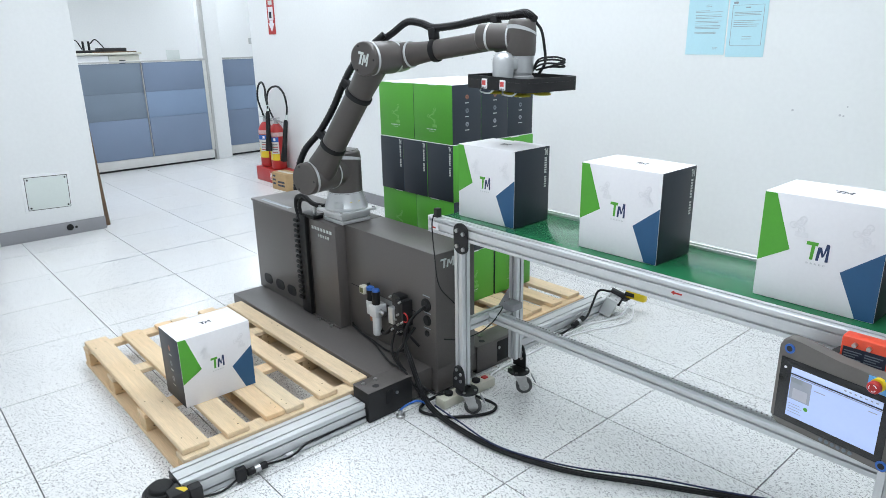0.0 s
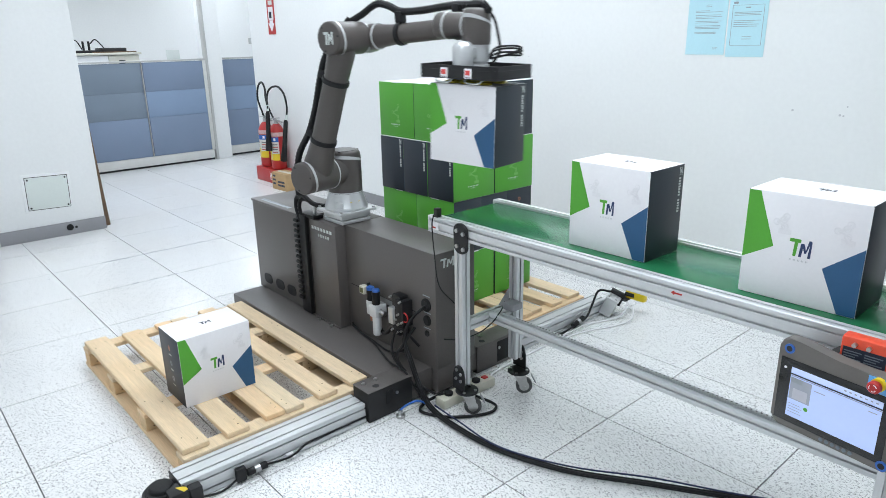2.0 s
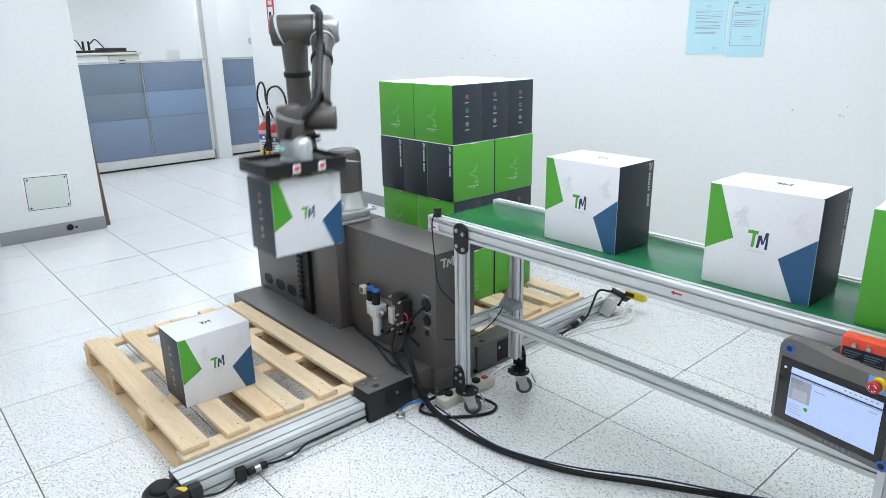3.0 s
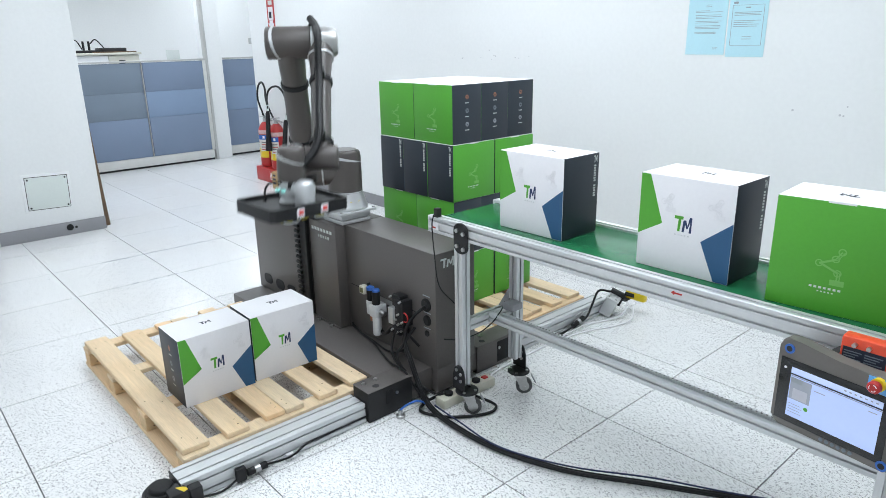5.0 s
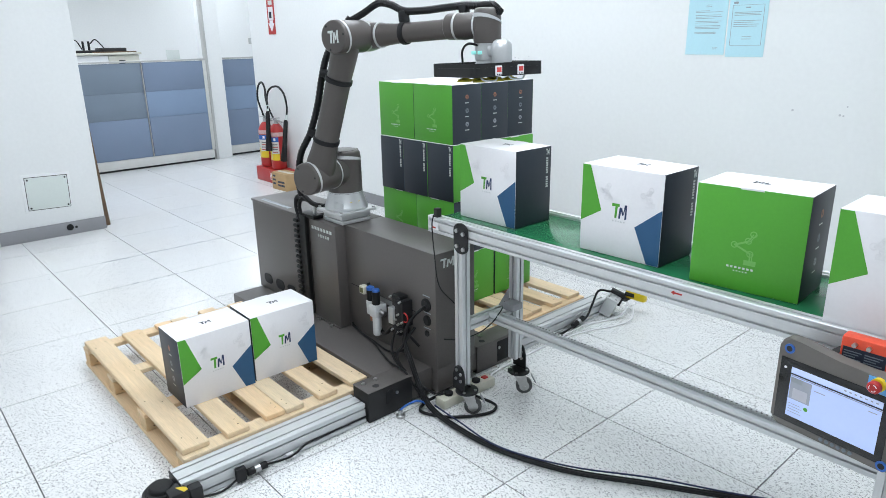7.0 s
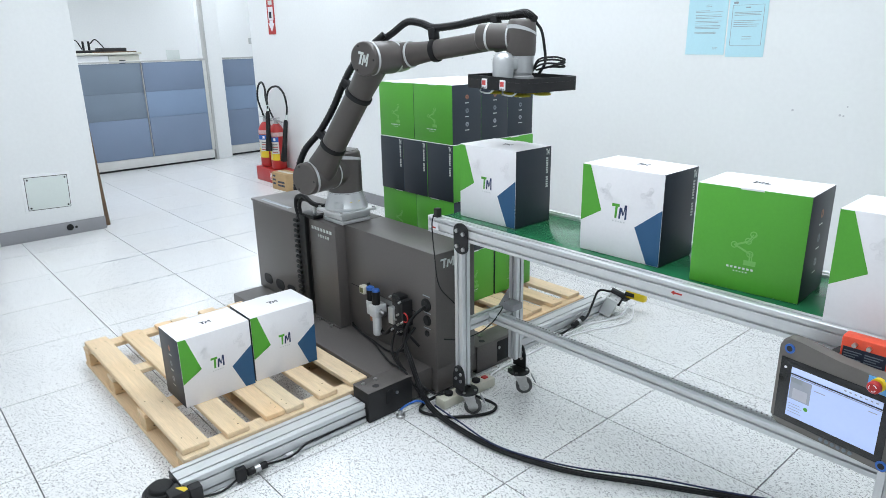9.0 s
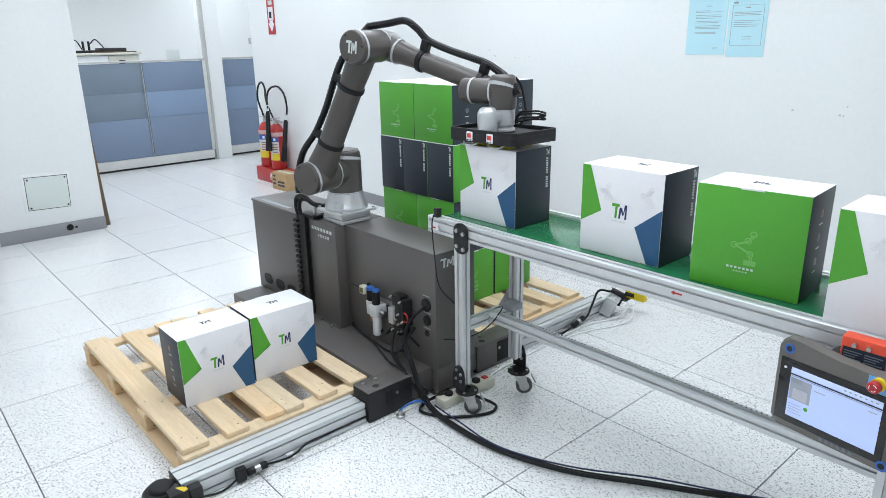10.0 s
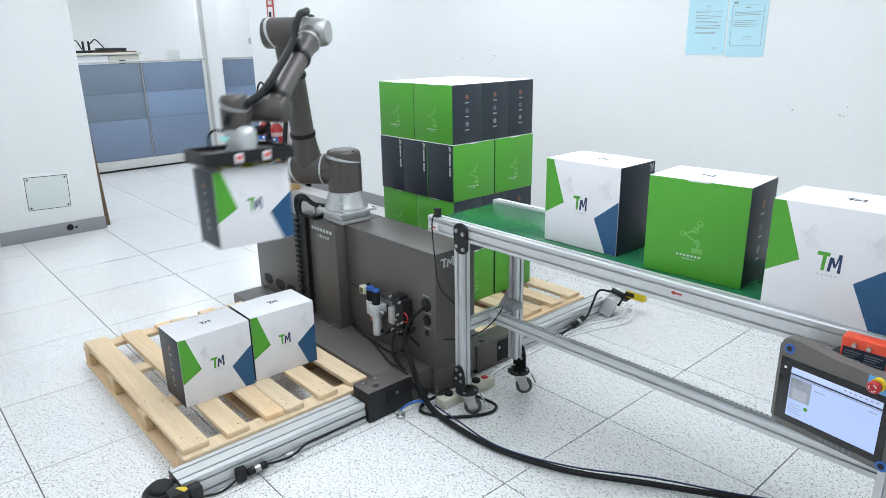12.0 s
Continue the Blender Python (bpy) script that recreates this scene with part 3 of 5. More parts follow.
def conveyor():
    c = thing("belt_conveyor", "green belt conveyor on a slotted aluminium frame", "conveyor", pose(0, 0, 0))
    part("belt", box((0.008, 0.845, BELT - 0.03), (XE, 1.165, BELT), 0.012), M_BELT, c, "glossy green rubber belt")
    for y in (0.822, 1.188):
        profile_bar("side_rail", (-0.012, y, BELT - 0.027), (XE, y, BELT - 0.027), 0.04, 0.066, c, 1, 2)
        part("end_cap", box((-0.016, y - 0.02, BELT - 0.060), (-0.0125, y + 0.02, BELT + 0.006), 0.001), M_WALL, c)
    part("rail_label", box((0.006, 0.8008, BELT - 0.046), (0.046, 0.8018, BELT - 0.014)), M_WHITE, c, "small white and red printed label")
    part("label_bar", box((0.009, 0.8000, BELT - 0.040), (0.030, 0.8007, BELT - 0.034)), M_RED, c)
    part("roller", cyl((0.03, 0.845, BELT - 0.035), (0.03, 1.165, BELT - 0.035), 0.03), M_STEEL, c)
    part("edge_strip", box((0.0, 1.170, BELT + 0.0062), (XE, 1.18, BELT + 0.012), 0.002), M_WALL, c)
    for xl in (0.157, 1.625, 2.75):
        for x, y in ((xl, 0.822), (xl + 0.03, 1.10)):
            profile_bar("leg", (x, y, 0.125 if y < 1.0 else 0.160), (x, y, BELT - 0.0605), 0.044, 0.044, c)
            s = -1 if y < 1.0 else 1
            poly = [(-0.034, 0.0), (0.034, 0.0), (0.034, 0.06)] + [(0.029 * math.cos(radians(k)), 0.078 + 0.029 * math.sin(radians(k))) for k in range(0, 181, 20)] + [(-0.034, 0.06)]
            pl = part("foot_plate", slab(poly, -0.003, 0.003), M_BLACKM, c, at=pose(x + 0.004, y + s * 0.0255, 0.108, 90, 0, 0))
            for dx, dz in ((-0.014, 0.048), (0.014, 0.044), (-0.010, 0.088), (0.014, 0.074)):
                part("bolt", cyl((dx, dz, 0.003), (dx, dz, 0.009), 0.0068, seg=12, bevel=0.001), M_STEEL, pl)
            disc = part("foot_disc", cyl((x + 0.022, y, 0.099), (x + 0.022, y, 0.1065), 0.047, seg=32, bevel=0.0015), M_BLACKM, c)
            for k in range(4):
                part("bolt", cyl((x + 0.022 + 0.036 * math.cos(k * 1.57 + 0.5), y + 0.036 * math.sin(k * 1.57 + 0.5), 0.1065), (x + 0.022 + 0.036 * math.cos(k * 1.57 + 0.5), y + 0.036 * math.sin(k * 1.57 + 0.5), 0.112), 0.006, seg=8), M_STEEL, disc)
            caster(x + 0.028, y)
        profile_bar("cross_bar", (xl, 0.845, 0.38), (xl, 1.114, 0.38), 0.042, 0.042, c)
    bk = part("joint_plate", slab([(0.038 * math.cos(a) , 0.030 * math.sin(a) + (0.03 if math.sin(a) > 0 else -0.03)) for a in [2 * math.pi * k / 24 for k in range(24)]], -0.003, 0.003), M_BLACKM, c, at=pose(0.178, 0.797, BELT - 0.05, 90))
    for dx, dz in ((-0.017, 0.03), (0.017, 0.022), (-0.017, -0.03), (0.017, -0.038)):
        part("bolt", cyl((dx, dz, 0.003), (dx, dz, 0.010), 0.0085, seg=8), M_STEEL, bk)
    bar = profile_bar("stretcher_bar", (0.18, 0.965, 0.389), (XE, 0.965, 0.385), 0.040, 0.040, c, 1, 1)
    part("perforated_strip", box((0.26, 0.972, 0.4092), (XE, 0.984, 0.4115)), M_ALU, c)
    g = bmesh.new()
    for k in range(90):
        x = 0.30 + k * 0.015
        box((x, 0.9755, 0.4116), (x + 0.0055, 0.9805, 0.4121), bm=g)
    # dark chips laid on the strip for the shade inside its slots
    part("slot_row", g, M_SLOT, c, kind="stuff")
    part("red_arrow", slab([(0.0, 0.0), (0.018, 0.011), (0.018, 0.004), (0.055, 0.004), (0.055, -0.004), (0.018, -0.004), (0.018, -0.011)], 0, 0.0008), M_RED, c, "red direction arrow sticker", at=pose(1.04, 0.8012, BELT - 0.024, 90) @ Matrix.Scale(0.62, 4))
    part("gusset", slab([(-0.04, 0), (0.028, 0.0), (0.028, 0.065)], -0.018, 0.018), M_BASEB, c, at=pose(0.157, 1.085, 0.4015, 90, 0, 90))
    s = thing("photo_sensor", "small black photo sensor clamped to the rail end", "sensor", pose(0.035, 0.80, BELT + 0.006))
    part("body", box((-0.011, -0.004, 0), (0.011, 0.02, 0.036), 0.003), M_BLACKM, s)
    part("cable", tube([(0.0, -0.012, 0.012), (0.0, -0.022, -0.03), (0.02, -0.03, -0.14), (0.05, -0.035, -0.26), (0.10, 0.0, -0.33)], 0.0025), M_RUBBER, s)


room()
pillar()
office()
pallet("wooden_pallet", "new pine pallet holding two white cartons", pose(-1.365, -0.205, 0))
pallet("wooden_pallet", "new pine pallet under the tall carton stack", pose(-1.345, 1.215, 0), True)
stack()
conveyor()


# ---- the palletising station ----
BASE = Vector((-0.6983, 0.8699, 0.0))
Z2, L2, L3 = 0.8891, 0.6276, 0.5407
S_CAP, S_UP, S_FORE, S_TOOL, D5 = 0.2658, 0.1756, 0.050, 0.1533, 0.0868
DZ, GW, GD, GH, CUP = 0.1295, 0.334, 0.238, 0.045, 0.0204
OX, OY = 0.0032, 0.0104
TOPZ = 0.645


def station():
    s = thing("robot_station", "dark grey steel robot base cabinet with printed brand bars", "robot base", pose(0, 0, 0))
    part("base_plate", box((-1.455, 0.583, 0.02), (-0.03, 1.21, 0.132), 0.004), M_DARK, s)
    for x in (-1.3, -0.2):
        for y in (0.66, 1.13):
            part("foot", cyl((x, y, 0), (x, y, 0.03), 0.03, seg=16), M_BLACKM, s)
    lc = part("left_cabinet", box((-1.465, 0.757, 0.133), (-0.90, 1.03, TOPZ - 0.014), 0.004), M_DARK, s)
    part("cabinet_lid", box((-1.47, 0.752, TOPZ - 0.013), (-0.90, 1.035, TOPZ), 0.003), M_DARK, lc)
    for x in (-1.359, -1.225, -1.10):
        bm = slab([(0.030 * math.cos(a) + (0.016 if math.cos(a) > 0 else -0.016), 0.028 * math.sin(a)) for a in [2 * math.pi * k / 20 for k in range(20)]], -0.002, 0.0015)
        # flat black slab on the face, for the darkness inside the hole
        part("cable_hole", bm, M_RUBBER, lc, at=pose(x, 0.7565, 0.202, 90))
    g = bmesh.new()
    for k in range(9):
        box((-1.40 + k * 0.034, 0.775, TOPZ), (-1.376 + k * 0.034, 0.80, TOPZ + 0.0008), bm=g)
    part("printing", g, M_GREYM, lc, kind="stuff")
    col = part("column", box((-0.865, 0.755, 0.133), (-0.632, 1.03, TOPZ), 0.004), M_DARK, s)
    part("column_flange", box((-0.865, 0.745, 0.1325), (-0.632, 0.756, 0.137), 0.001), M_DARK, col)
    for x in (-0.80, -0.69):
        part("bolt", cyl((x, 0.735, 0.132), (x, 0.735, 0.139), 0.009, seg=6), M_STEEL, col)
    g = bmesh.new()
    for k in range(7):
        x = -0.838 + k * 0.0265
        box((x, 0.7535, TOPZ - 0.047), (x + 0.016, 0.7549, TOPZ - 0.032), bm=g)
    for k in range(5):
        x = -0.785 + k * 0.021
        box((x, 0.7535, TOPZ - 0.078), (x + 0.0035, 0.7549, TOPZ - 0.064), bm=g)
        box((x + 0.008, 0.7535, TOPZ - 0.078), (x + 0.0115, 0.7549, TOPZ - 0.064), bm=g)
    part("printing", g, M_PALE, col, kind="stuff")
    rc = part("right_cabinet", box((-0.63, 0.808, 0.133), (0.012, 1.03, TOPZ), 0.004), M_DARK, s)
    part("skirt", box((-0.029, 0.812, 0.02), (0.008, 1.02, 0.1325), 0.003), M_DARK, rc)
    g = bmesh.new()
    for poly in ([(0, 0.8), (0, 1), (0.42, 1), (0.42, 0.8)], [(0.18, 0), (0.3, 0), (0.34, 0.8), (0.2, 0.8)], [(0.42, 0), (0.53, 0), (0.6, 0.8), (0.5, 0.8)], [(0.53, 0.8), (0.64, 0.8), (0.76, 0.3), (0.7, 0.2)], [(0.7, 0.25), (0.78, 0.25), (0.97, 1), (0.86, 1)], [(0.86, 0), (1, 0), (1, 1), (0.9, 0.8)]):
        slab([(x * 0.075, y * 0.04) for x, y in poly], 0, 0.001, g)
    part("white_mark", g, M_PALE, rc, at=pose(0.0125, 0.838, TOPZ - 0.066, 90, 0, 90))
    g = bmesh.new()
    for x0, x1 in ((-0.60, -0.43), (-0.30, -0.12)):
        box((x0, 0.8065, 0.36), (x1, 0.8077, 0.363), bm=g)
    part("seam", g, M_SLOT, rc)
    for x, z, rr in ((-0.047, 0.413, 0.030), (-0.042, 0.345, 0.024), (-0.045, 0.285, 0.014)):
        so = part("socket", cyl((x, 0.802, z), (x, 0.809, z), rr, seg=24, bevel=0.003), M_RUBBER, rc)
        part("socket_core", cyl((x, 0.7995, z), (x, 0.8022, z), rr * 0.6, seg=16), M_SLOT, so)
        part("name_strip", box((x - 0.022, 0.8068, z + rr + 0.008), (x + 0.022, 0.8078, z + rr + 0.012)), M_GREYM, rc)
    # mounting plates under the arm
    for z0, z1, w, m in ((TOPZ + 0.001, TOPZ + 0.018, 0.080, M_ALU), (TOPZ + 0.023, TOPZ + 0.044, 0.080, M_ALU), (TOPZ + 0.050, TOPZ + 0.062, 0.102, M_ALU)):
        part("mount_plate", box((BASE.x - w, BASE.y - w, z0), (BASE.x + w, BASE.y + w, z1), 0.002), m, s)
    part("mount_core", box((BASE.x - 0.07, BASE.y - 0.07, TOPZ + 0.0185), (BASE.x + 0.07, BASE.y + 0.07, TOPZ + 0.0495)), M_STEEL, s)
    for dx, dy in ((-0.091, -0.091), (0.091, -0.091), (0.091, 0.091), (-0.091, 0.091)):
        part("mount_bolt", cyl((BASE.x + dx, BASE.y + dy, TOPZ + 0.0622), (BASE.x + dx, BASE.y + dy, TOPZ + 0.069), 0.008, seg=6), M_STEEL, s)
    part("post_bolt", cyl((-0.835, 0.775, TOPZ), (-0.835, 0.775, TOPZ + 0.06), 0.009, seg=12), M_STEEL, s)
    # black cable chain beside the column
    ch = part("cable_chain", box((-0.955, 0.735, 0.14), (-0.872, 0.756, TOPZ + 0.01), 0.003), M_RUBBER, s)
    g = bmesh.new()
    for k in range(16):
        box((-0.962, 0.722, 0.21 + k * 0.027), (-0.925, 0.7345, 0.226 + k * 0.027), 0.002, bm=g, seg=1)
    part("chain_link", g, M_RUBBER, ch, kind="stuff")
    part("chain_bridge", box((-0.93, 0.745, TOPZ + 0.002), (-0.80, 0.80, TOPZ + 0.02), 0.003), M_RUBBER, s)
    part("base_hose", tube([(-0.915, 0.745, TOPZ - 0.03), (-0.945, 0.74, TOPZ + 0.04), (-0.935, 0.742, TOPZ + 0.092), (-0.885, 0.75, TOPZ + 0.105), (-0.83, 0.77, TOPZ + 0.072), (-0.775, 0.81, TOPZ + 0.062)], 0.012), M_HOSE, s)
    part("base_hose", tube([(-0.895, 0.75, TOPZ - 0.03), (-0.925, 0.745, TOPZ + 0.035), (-0.915, 0.75, TOPZ + 0.08), (-0.865, 0.765, TOPZ + 0.085), (-0.82, 0.785, TOPZ + 0.06), (-0.77, 0.825, TOPZ + 0.07)], 0.010), M_HOSE, s)
    # corner brackets that hold the stop rails
    for y0, y1 in ((0.478, 0.70), (1.08, 1.34)):
        bk = part("corner_bracket", box((-0.130, y0, 0.003), (-0.024, y1, 0.1335), 0.003), M_BLACKM if y0 < 1 else M_DARK, s)
        part("bracket_top", box((-0.132, y0 - 0.001, 0.1337), (-0.022, y1, 0.1365), 0.001), M_DARK, bk)
        for dy in (0.03, 0.09):
            part("bolt", cyl((-0.10, y0 + dy, 0.1365), (-0.10, y0 + dy, 0.1415), 0.009, seg=8), M_STEEL, bk)
        # dark disc on the plate, coloured as the shaded inside of a hole
        part("hole", cyl((-0.055, y0 + 0.06, 0.1365), (-0.055, y0 + 0.06, 0.1372), 0.014, seg=16), M_SLOT, bk)
        part("bolt", cyl((-0.0245, y0 + 0.14, 0.09), (-0.018, y0 + 0.14, 0.09), 0.007, seg=8), M_STEEL, bk)
        part("face_plate", box((-0.0238, y0 + 0.13, 0.02) if y0 > 1 else (-0.0238, y0 + 0.085, 0.055), (-0.0218, y0 + 0.22, 0.122) if y0 > 1 else (-0.0218, y0 + 0.12, 0.115), 0.0005), M_RUBBER, bk)


def stop_rail(y0, y1):
    s = thing("stop_rail", "slotted aluminium pallet stop rail on the floor", "rail", pose(0, 0, 0), "pallet stop rails")
    profile_bar("rail", (-0.095, y0, 0.045), (-0.095, y1, 0.045), 0.104, 0.084, s, 2, 2)
    for y in (y0 - 0.004, y1):
        part("end_cap", box((-0.146, y, 0.004), (-0.044, y + 0.004, 0.086), 0.001), M_BLACKM, s)
    return s


def regulator():
    a = thing("air_regulator", "silver air filter regulator with blue knob on the cabinet", "air regulator", pose(-0.335, 0.808, 0.236))
    part("bracket", box((-0.06, -0.004, 0.10), (0.19, -0.001, 0.125), 0.001), M_STEEL, a)
    part("bowl", cyl((0.0, -0.05, -0.036), (0.0, -0.05, 0.06), 0.020, bevel=0.005), M_CAST, a)
    part("head", box((-0.025, -0.074, 0.052), (0.025, -0.01, 0.11), 0.006), M_CAST, a)
    part("knob", cyl((0, -0.05, 0.11), (0, -0.05, 0.172), 0.0185, bevel=0.004), M_RUBBER, a)
    part("knob_cap", cyl((0, -0.05, 0.168), (0, -0.05, 0.182), 0.0175, bevel=0.004), M_BLUEP, a, "blue lock ring")
    part("lubricator", cyl((-0.052, -0.045, 0.05), (-0.052, -0.045, 0.115), 0.018, bevel=0.005), M_CAST, a)
    part("lubricator_cap", cyl((-0.048, -0.045, 0.115), (-0.048, -0.045, 0.176), 0.0175, bevel=0.004), M_RUBBER, a)
    part("blue_ring", cyl((-0.048, -0.045, 0.165), (-0.048, -0.045, 0.179), 0.0180, bevel=0.002), M_BLUEP, a)
    part("orange_cap", cyl((-0.03, -0.055, 0.026), (-0.03, -0.055, 0.05), 0.009, seg=16), M_ORANGE, a)
    gd = part("gauge", box((-0.115, -0.06, 0.135), (-0.078, -0.03, 0.172), 0.004), M_BEIGE, a, "cream square pressure gauge")
    part("gauge_face", box((-0.108, -0.0615, 0.142), (-0.085, -0.0602, 0.165)), M_GREENL, gd)
    part("elbow_fitting", cyl((0.028, -0.05, 0.085), (0.062, -0.05, 0.08), 0.011, seg=14), M_STEEL, a)
    v = thing("solenoid_valves", "black solenoid valve block with chrome fittings", "valve block", pose(-0.190, 0.808, 0.295))
    part("block", box((-0.040, -0.066, 0.0), (-0.004, -0.003, 0.075), 0.004), M_SILVER, v)
    part("coil", box((-0.045, -0.058, -0.045), (0.03, -0.003, -0.002), 0.005), M_BLACKM, v)
    part("coil", box((0.0, -0.06, 0.0), (0.055, -0.003, 0.12), 0.005), M_BLACKM, v)
    part("coil_top", box((-0.03, -0.05, 0.08), (0.03, -0.006, 0.135), 0.005), M_BLACKM, v)
    part("red_ring", tube([(0.06 + 0.02 * math.cos(k * 0.7), -0.052, 0.05 + 0.02 * math.sin(k * 0.7)) for k in range(10)], 0.003, n=2), M_RED, v)
    for x, z in ((-0.012, -0.02), (0.02, -0.025), (0.05, -0.01), (-0.018, 0.13), (0.045, 0.12), (0.012, 0.03), (0.03, 0.015), (0.03, 0.06), (0.055, 0.03)):
        part("fitting", cyl((x, -0.06, z), (x, -0.072, z - 0.003), 0.0048, seg=12), M_STEEL, v)
    part("hose", tube([(-0.30, 0.76, 0.28), (-0.33, 0.75, 0.24), (-0.40, 0.77, 0.22), (-0.47, 0.775, 0.30), (-0.5, 0.78, 0.42)], 0.008), M_RUBBER, v, at=pose(0.27, -0.808, -0.295))


M_CAST = mat("pale_cast_metal", (0.66, 0.67, 0.68), rough=0.35, metal=0.25, vary=0.06)
M_GREENL = mat("gauge_green", (0.10, 0.12, 0.04), rough=0.3)


def cable(name, label, pts, r, material=None, n=8):
    c = thing(name, label, "cable", pose(0, 0, 0))
    part("cable_run", tube(pts, r, n=n), material or M_RUBBER, c)
    return c


def cables():
    main = [(-0.047, 0.795, 0.413), (-0.075, 0.762, 0.378), (-0.105, 0.745, 0.32), (-0.115, 0.735, 0.25), (-0.052, 0.716, 0.185), (-0.010, 0.712, 0.12), (0.035, 0.706, 0.07), (0.09, 0.706, 0.028), (0.228, 0.694, 0.021), (0.462, 0.706, 0.021),
            (0.711, 0.788, 0.021), (0.953, 0.938, 0.021), (1.222, 1.107, 0.021), (1.5, 1.30, 0.021)]
    for k in range(4):
        a = 2 * math.pi * k / 4
        off = Vector((0.005 * math.cos(a), 0.008 * math.sin(a) + 0.002 * k, 0.005 * math.sin(a + 1) - 0.004))
        cable("power_cable", "thick black power cable lying on the floor", [Vector(p) + off * (1.0 if i > 1 else 1.6) for i, p in enumerate(main)], 0.0054)
    cable("blue_cable", "thin blue cable running along the black bundle", [Vector(p) + Vector((0.0, 0.018 + 0.012 * math.sin(i * 2.1), 0.006)) for i, p in enumerate(main[7:])], 0.0032, M_BLUED)
    cable("blue_hose", "bright blue air hose from the chrome fitting", [(0.02, 0.60, 0.034), (0.03, 0.625, 0.05), (0.04, 0.67, 0.055), (0.05, 0.70, 0.04), (0.07, 0.715, 0.026)], 0.0045, M_BLUEP)
    cable("loop_cable", "black cable looped on the floor by the power strip", [(0.06, 0.80, 0.05), (0.02, 0.73, 0.014), (0.06, 0.68, 0.009), (0.17, 0.74, 0.009), (0.25, 0.86, 0.009), (0.24, 0.93, 0.012), (0.18, 0.91, 0.03), (0.10, 0.86, 0.05)], 0.0062)
    cable("machine_cable", "black cable along the grey base plate", [(-0.60, 0.80, 0.16), (-0.52, 0.785, 0.145), (-0.40, 0.775, 0.142), (-0.28, 0.76, 0.142), (-0.20, 0.755, 0.16), (-0.13, 0.745, 0.20)], 0.0045)
    cable("machine_cable", "black cable along the grey base plate", [(-0.60, 0.80, 0.148), (-0.50, 0.785, 0.14), (-0.38, 0.765, 0.14), (-0.27, 0.73, 0.14), (-0.17, 0.70, 0.142), (-0.06, 0.69, 0.145), (-0.005, 0.70, 0.09), (0.04, 0.71, 0.03)], 0.0042)
    cable("drop_cable", "black cable hanging beside the cabinet sockets", [(-0.105, 0.79, 0.30), (-0.11, 0.73, 0.24), (-0.12, 0.70, 0.18), (-0.05, 0.72, 0.10), (0.03, 0.74, 0.03)], 0.006)
    cable("drop_cable", "black cable hanging beside the cabinet sockets", [(-0.08, 0.79, 0.22), (-0.13, 0.735, 0.30), (-0.17, 0.72, 0.25), (-0.14, 0.70, 0.17), (-0.03, 0.73, 0.09), (0.05, 0.76, 0.055)], 0.0055)
    cable("rail_cable", "black sensor cable along the stop rail", [(-0.04, -0.285, 0.055), (-0.028, -0.22, 0.02), (-0.02, -0.14, 0.008), (-0.026, -0.06, 0.03), (-0.028, 0.0, 0.032), (-0.02, 0.12, 0.02), (-0.038, 0.2, 0.030), (-0.040, 0.3, 0.030), (-0.040, 0.47, 0.030)], 0.0042)
    tp = thing("cable_tape", "scrap of white tape round the rail cable", "tape", pose(-0.032, 0.125, 0.022))
    part("wrap", box((-0.006, -0.016, -0.007), (0.007, 0.014, 0.007), 0.003), M_WHITE, tp)
    part("tail", box((0.002, 0.004, -0.004), (0.022, 0.016, -0.002), 0.0005), M_WHITE, tp)
    p = thing("inline_plug", "black inline connector with metal collar", "connector", pose(-0.026, 0.0, 0.03))
    part("shell", cyl((0, -0.045, 0), (0, 0.03, 0.0), 0.013, seg=16, bevel=0.003), M_RUBBER, p)
    part("collar", cyl((0, -0.018, 0), (0, 0.002, 0.0), 0.015, seg=16), M_STEEL, p)
    part("box", box((-0.012, -0.085, -0.02), (0.008, -0.05, 0.03), 0.002), M_BLACKM, p)
    cable("far_cable", "black sensor cable beside the far stop rail", [(-0.01, 2.08, 0.14), (-0.03, 2.0, 0.16), (-0.03, 1.95, 0.10), (-0.02, 1.88, 0.04), (-0.02, 1.74, 0.02), (-0.015, 1.62, 0.01)], 0.006)
    p = thing("inline_plug", "black inline connector with metal collar", "connector", pose(-0.025, 1.83, 0.035))
    part("shell", cyl((0, -0.05, -0.012), (0, 0.04, 0.01), 0.014, seg=16, bevel=0.003), M_RUBBER, p)
    part("collar", cyl((0, -0.012, -0.003), (0, 0.004, 0.001), 0.016, seg=16), M_STEEL, p)
    cable("white_cable", "thin white cable on the floor beside the far rail", [(0.085, 1.05, 0.03), (0.03, 1.13, 0.012), (0.012, 1.27, 0.006), (0.004, 1.5, 0.006), (-0.012, 1.76, 0.006), (-0.010, 1.88, 0.006), (0.03, 2.0, 0.006), (0.07, 2.09, 0.03), (0.06, 2.14, 0.086)], 0.005, M_WHITE)
    cable("white_cable", "thin white cable on the floor beside the far rail", [(0.10, 2.14, 0.08), (0.13, 2.08, 0.02), (0.10, 1.97, 0.005), (0.05, 1.84, 0.005), (0.02, 1.72, 0.005), (0.012, 1.60, 0.005)], 0.0038, M_WHITE)


M_BLUED = mat("dark_blue_cable", (0.016, 0.024, 0.08), rough=0.45)


